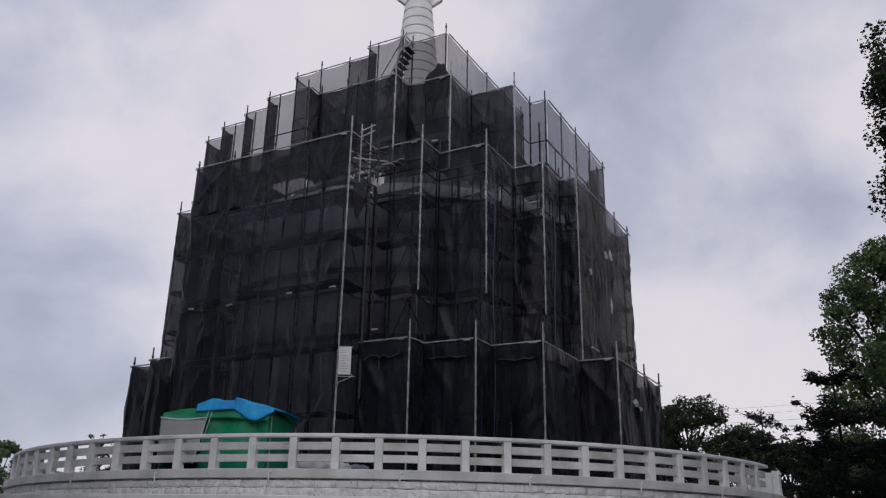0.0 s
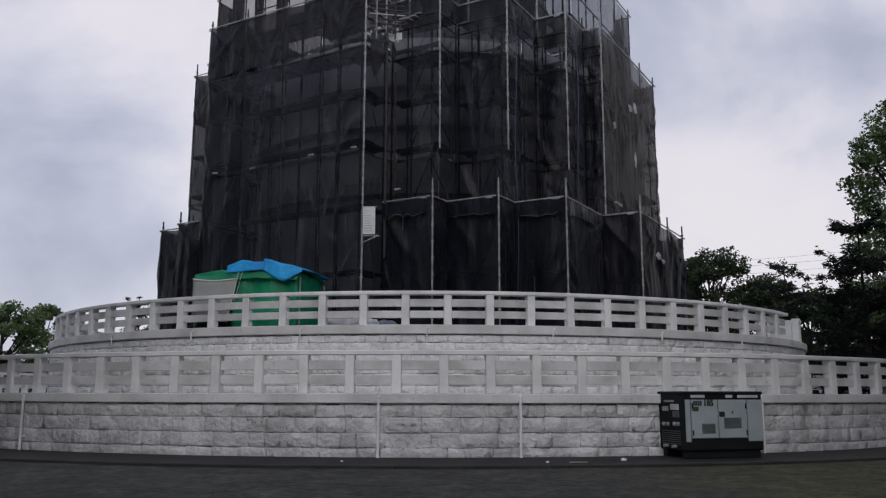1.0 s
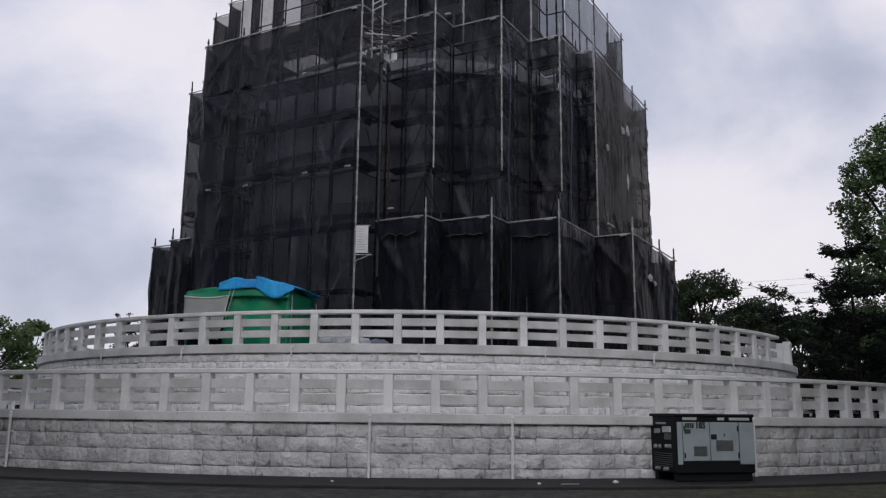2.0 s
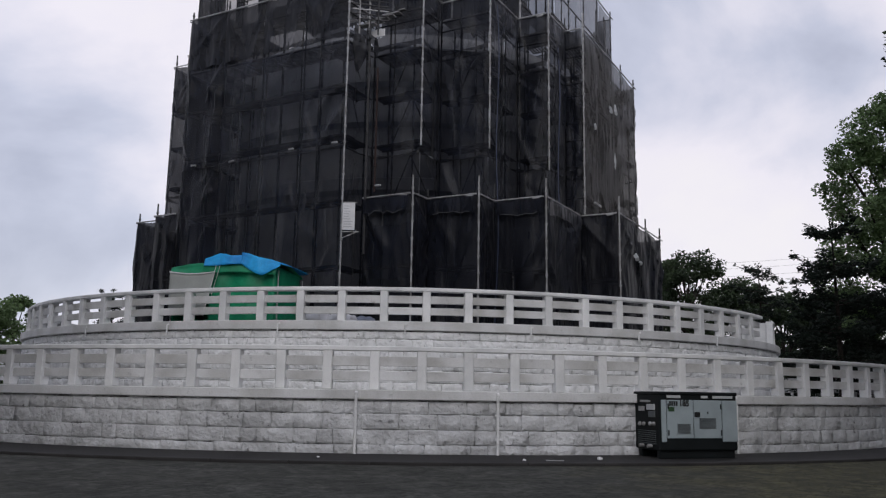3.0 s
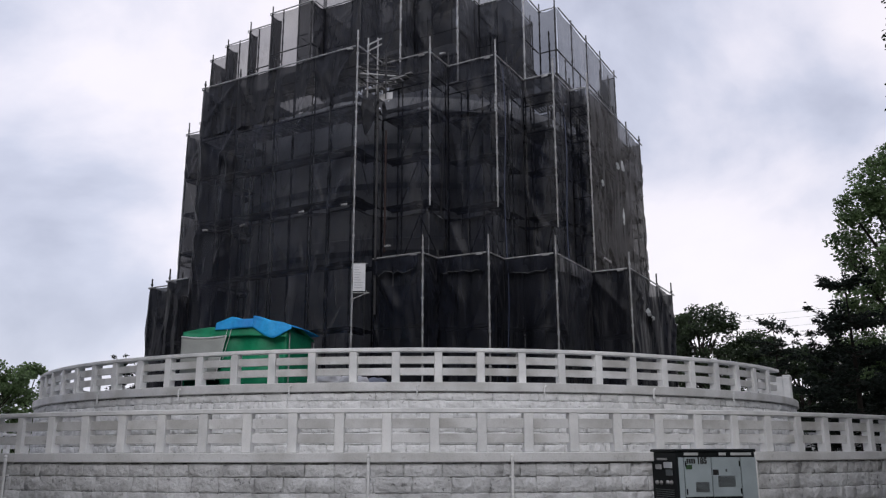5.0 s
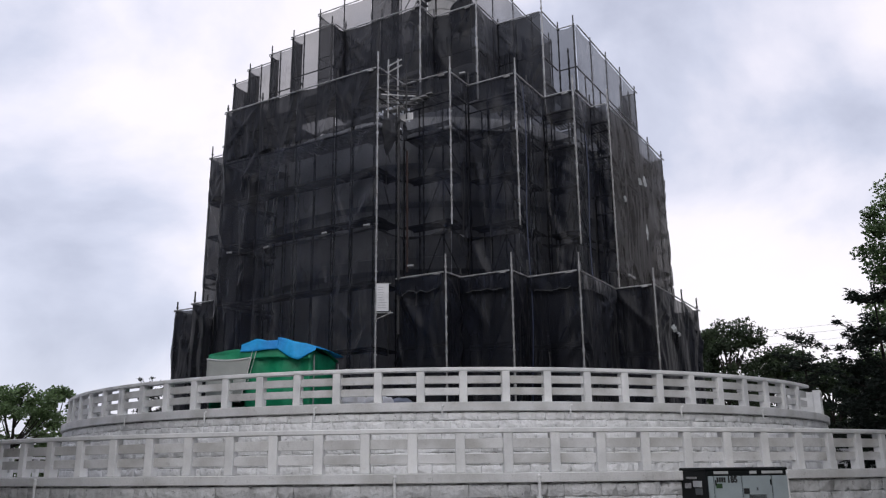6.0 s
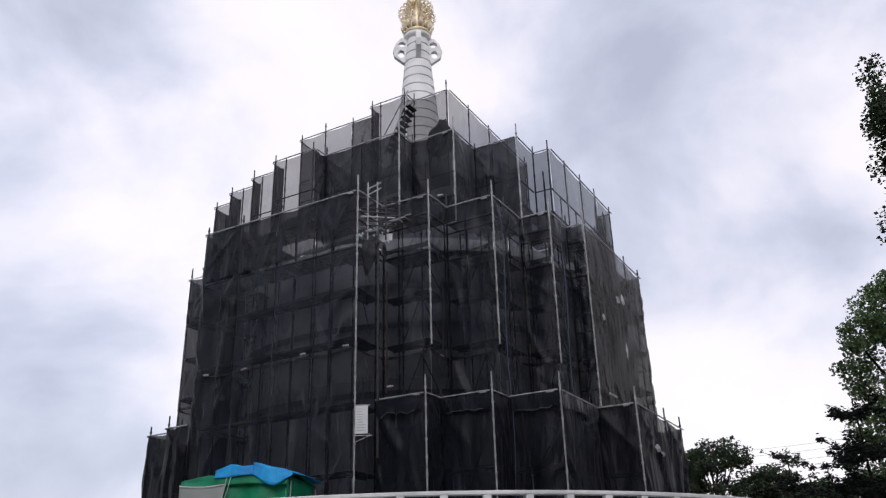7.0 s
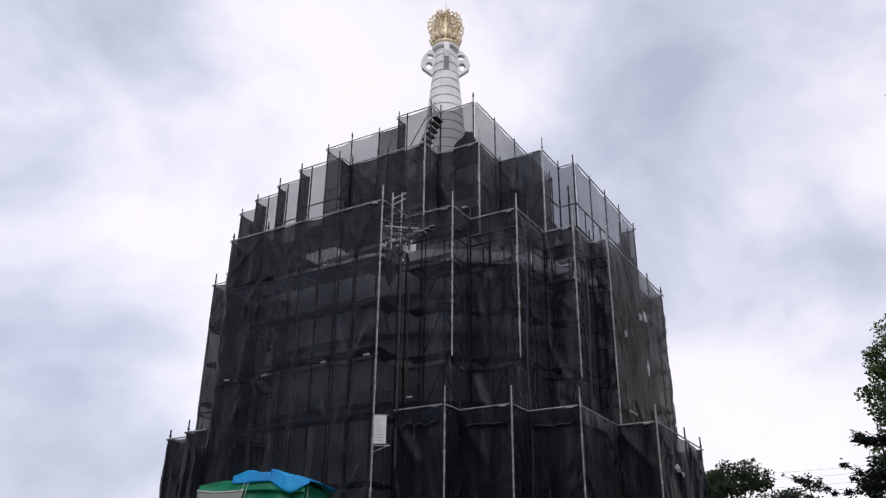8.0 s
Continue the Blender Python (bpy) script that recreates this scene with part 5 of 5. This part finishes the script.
tree(27.9, 50, 6.8, 3.0, 0.0, "dense dark broadleaf tree", M_LEAF_DARK, 100, 200, 0.16, 24, "broadleaf_tree", clump=0.75)
tree(17.0, 52, 7.8, 2.2, 1.0, "dense dark broadleaf tree", M_LEAF_DARK, 60, 200, 0.16, 25, "broadleaf_tree", clump=0.6)
tree(-26.2, 44, 5.2, 2.3, 0.6, "small green broadleaf tree", M_LEAF, 76, 150, 0.14, 31, "broadleaf_tree", clump=0.48)
tree(-24.2, 46, 5.2, 1.4, 0.6, "small green broadleaf tree", M_LEAF, 46, 130, 0.14, 32, "broadleaf_tree", clump=0.42)
tree(-29.5, 42, 4.4, 2.0, 0.4, "small green broadleaf tree", M_LEAF, 60, 150, 0.14, 33, "broadleaf_tree", clump=0.5)
conifer(23.3, 40, 6.9, 1.3, 4.6, "slender young conifer with thin drooping twigs", 44, 4, 0.5, 0.2, "sapling")
conifer(-18.9, 52, 6.6, 0.9, 4.6, "slender young conifer with thin drooping twigs", 34, 4, 0.55, 0.2, "sapling")


def build_power_line():
    """Overhead wires on two far poles beyond the trees."""
    line = thing("power_line", "thin grey overhead cables on far poles beyond the trees", "power line")
    ends = [Vector((62 * sin(radians(az)), 62 * cos(radians(az)), h)) for az, h in ((12.0, 10.5), (37.0, 11.5))]
    for e in ends:
        bm = bmesh.new()
        limb(bm, (e.x, e.y, -0.5), (e.x, e.y, e.z + 0.4), 0.16, 0.10, 10)
        part("pole", bm, M_KERB, line)
    for drop in (0.0, 0.42, 0.95):
        pts = [ends[0].lerp(ends[1], i / 24) + Vector((0, 0, -drop - 3.0 * (i / 24) * (1 - i / 24))) for i in range(25)]
        part("cable", pipe_along(bmesh.new(), pts, 0.007, 5), M_WIRE, line)


build_power_line()


# unseen trees round and behind the yard, added to shade the walls' sides
shade_tree = tree(47.6, 30.5, 12.6, 3.3, 2.4, "unseen tall broadleaf tree added to shade the yard and walls", M_LEAF_DARK, 80, 110, 0.34, 61, "broadleaf_tree", clump=0.8)
for k, (x, y, s) in enumerate(((22, 15, 1.1), (21, 8, 0.95), (18, 0, 1.05), (12, -8, 1.0), (-22.5, 20, 0.95), (-24, 12, 1.05), (-22, 4, 1.0), (-17, -4, 0.95), (-8, -11, 1.0), (2, -13, 1.05),
                                (14.6, 12.0, 1.2), (12.8, 5.6, 1.25), (-13.8, 13.5, 1.2), (-13, 6.5, 1.2),
                                (11.6, 8.6, 1.1), (23.5, 20.5, 1.15), (-11.2, 9.0, 1.1), (-20.5, 18.0, 1.1))):
    copy_thing(shade_tree, pose(x, y, -0.38, 0, 0, 57 * k) @ Matrix.Scale(s, 4))


# ---- wall stones, last ----
def stone_data(r, z0, z1, half, seed, mat, rough=0.010):
    """One roughly dressed stone of a curved wall; origin on the axis."""
    rnd = random.Random(seed)
    bm = bmesh.new()
    us, zs = (-1, -0.93, 0.0, 0.93, 1), (0, 0.09, 0.5, 0.91, 1)
    lump = rnd.uniform(-0.006, 0.008)
    g = []
    for j, b in enumerate(zs):
        row = []
        for i, a in enumerate(us):
            rim = i in (0, 4) or j in (0, 4)
            corner = i in (0, 4) and j in (0, 4)
            worn = rnd.uniform(0, 0.035) if corner and rnd.random() < 0.6 else (rnd.uniform(0, 0.02) if rim and rnd.random() < 0.3 else 0)
            rr = r + (rnd.uniform(-0.012, -0.004) - worn if rim else lump + rnd.uniform(-1, 1) * rough)
            an = radians(half * a * (1 - (0.03 if corner and worn else 0))) + (rnd.uniform(-0.0008, 0.0006) if rim else rnd.uniform(-0.001, 0.001))
            zz = z0 + (z1 - z0) * b + (rnd.uniform(-0.012, 0.010) if rim else rnd.uniform(-0.01, 0.01))
            row.append(bm.verts.new((rr * sin(an), -rr * cos(an), zz)))
        g.append(row)
    for j in range(4):
        for i in range(4):
            bm.faces.new((g[j][i], g[j][i + 1], g[j + 1][i + 1], g[j + 1][i]))
    rim = g[0][:] + [g[j][4] for j in range(1, 5)] + g[4][3::-1] + [g[j][0] for j in (3, 2, 1)]
    back = [bm.verts.new(v.co * Vector((1, 1, 0)) * ((r - 0.13) / hypot(v.co.x, v.co.y)) + Vector((0, 0, v.co.z))) for v in rim]
    for k in range(len(rim)):
        bm.faces.new((rim[k - 1], back[k - 1], back[k], rim[k]))
    bmesh.ops.recalc_face_normals(bm, faces=bm.faces)
    for f in bm.faces:
        f.smooth = True
    return data_of("stone", bm, mat)


def lay_stones(parent, r, courses, lengths, reach, seed, mat):
    rnd = random.Random(seed)
    for c, (z0, z1) in enumerate(courses):
        kinds = [(math.degrees(w / r), [stone_data(r, z0 + 0.002, z1 - 0.002, math.degrees(w / r) / 2, seed + 31 * c + 7 * i + j, mat) for j in range(5)]) for i, w in enumerate(lengths)]
        a = -reach - rnd.random() * 2
        while a < reach:
            w, variants = rnd.choice(kinds)
            put("stone", rnd.choice(variants), parent, turned(a + w / 2))
            a += w
        # the far side, out of sight, in one piece
        bm = bmesh.new()
        n, span = 90, 360 - (a + reach)
        for k in range(n):
            b0, b1 = radians(a + span * k / n + 0.03), radians(a + span * (k + 1) / n - 0.03)
            q = [bm.verts.new(((r - 0.01) * sin(t), -(r - 0.01) * cos(t), z)) for t, z in ((b0, z0 + 0.005), (b1, z0 + 0.005), (b1, z1 - 0.005), (b0, z1 - 0.005))]
            bm.faces.new(q)
        tagged(part("stones_behind", bm, mat, parent), kind="stuff")


lay_stones(terrace_low, R_LOW, ((0.0, 0.19), (0.19, 0.45), (0.45, 0.72), (0.72, 0.945)), (0.30, 0.40, 0.52, 0.68), 56, 100, M_STONE_LOW)
lay_stones(terrace_up, R_UP, ((1.08, 1.30), (1.30, 1.56), (1.56, 1.80), (1.80, 2.02), (2.02, 2.24), (2.24, 2.405)), (0.34, 0.46, 0.60), 78, 500, M_STONE)
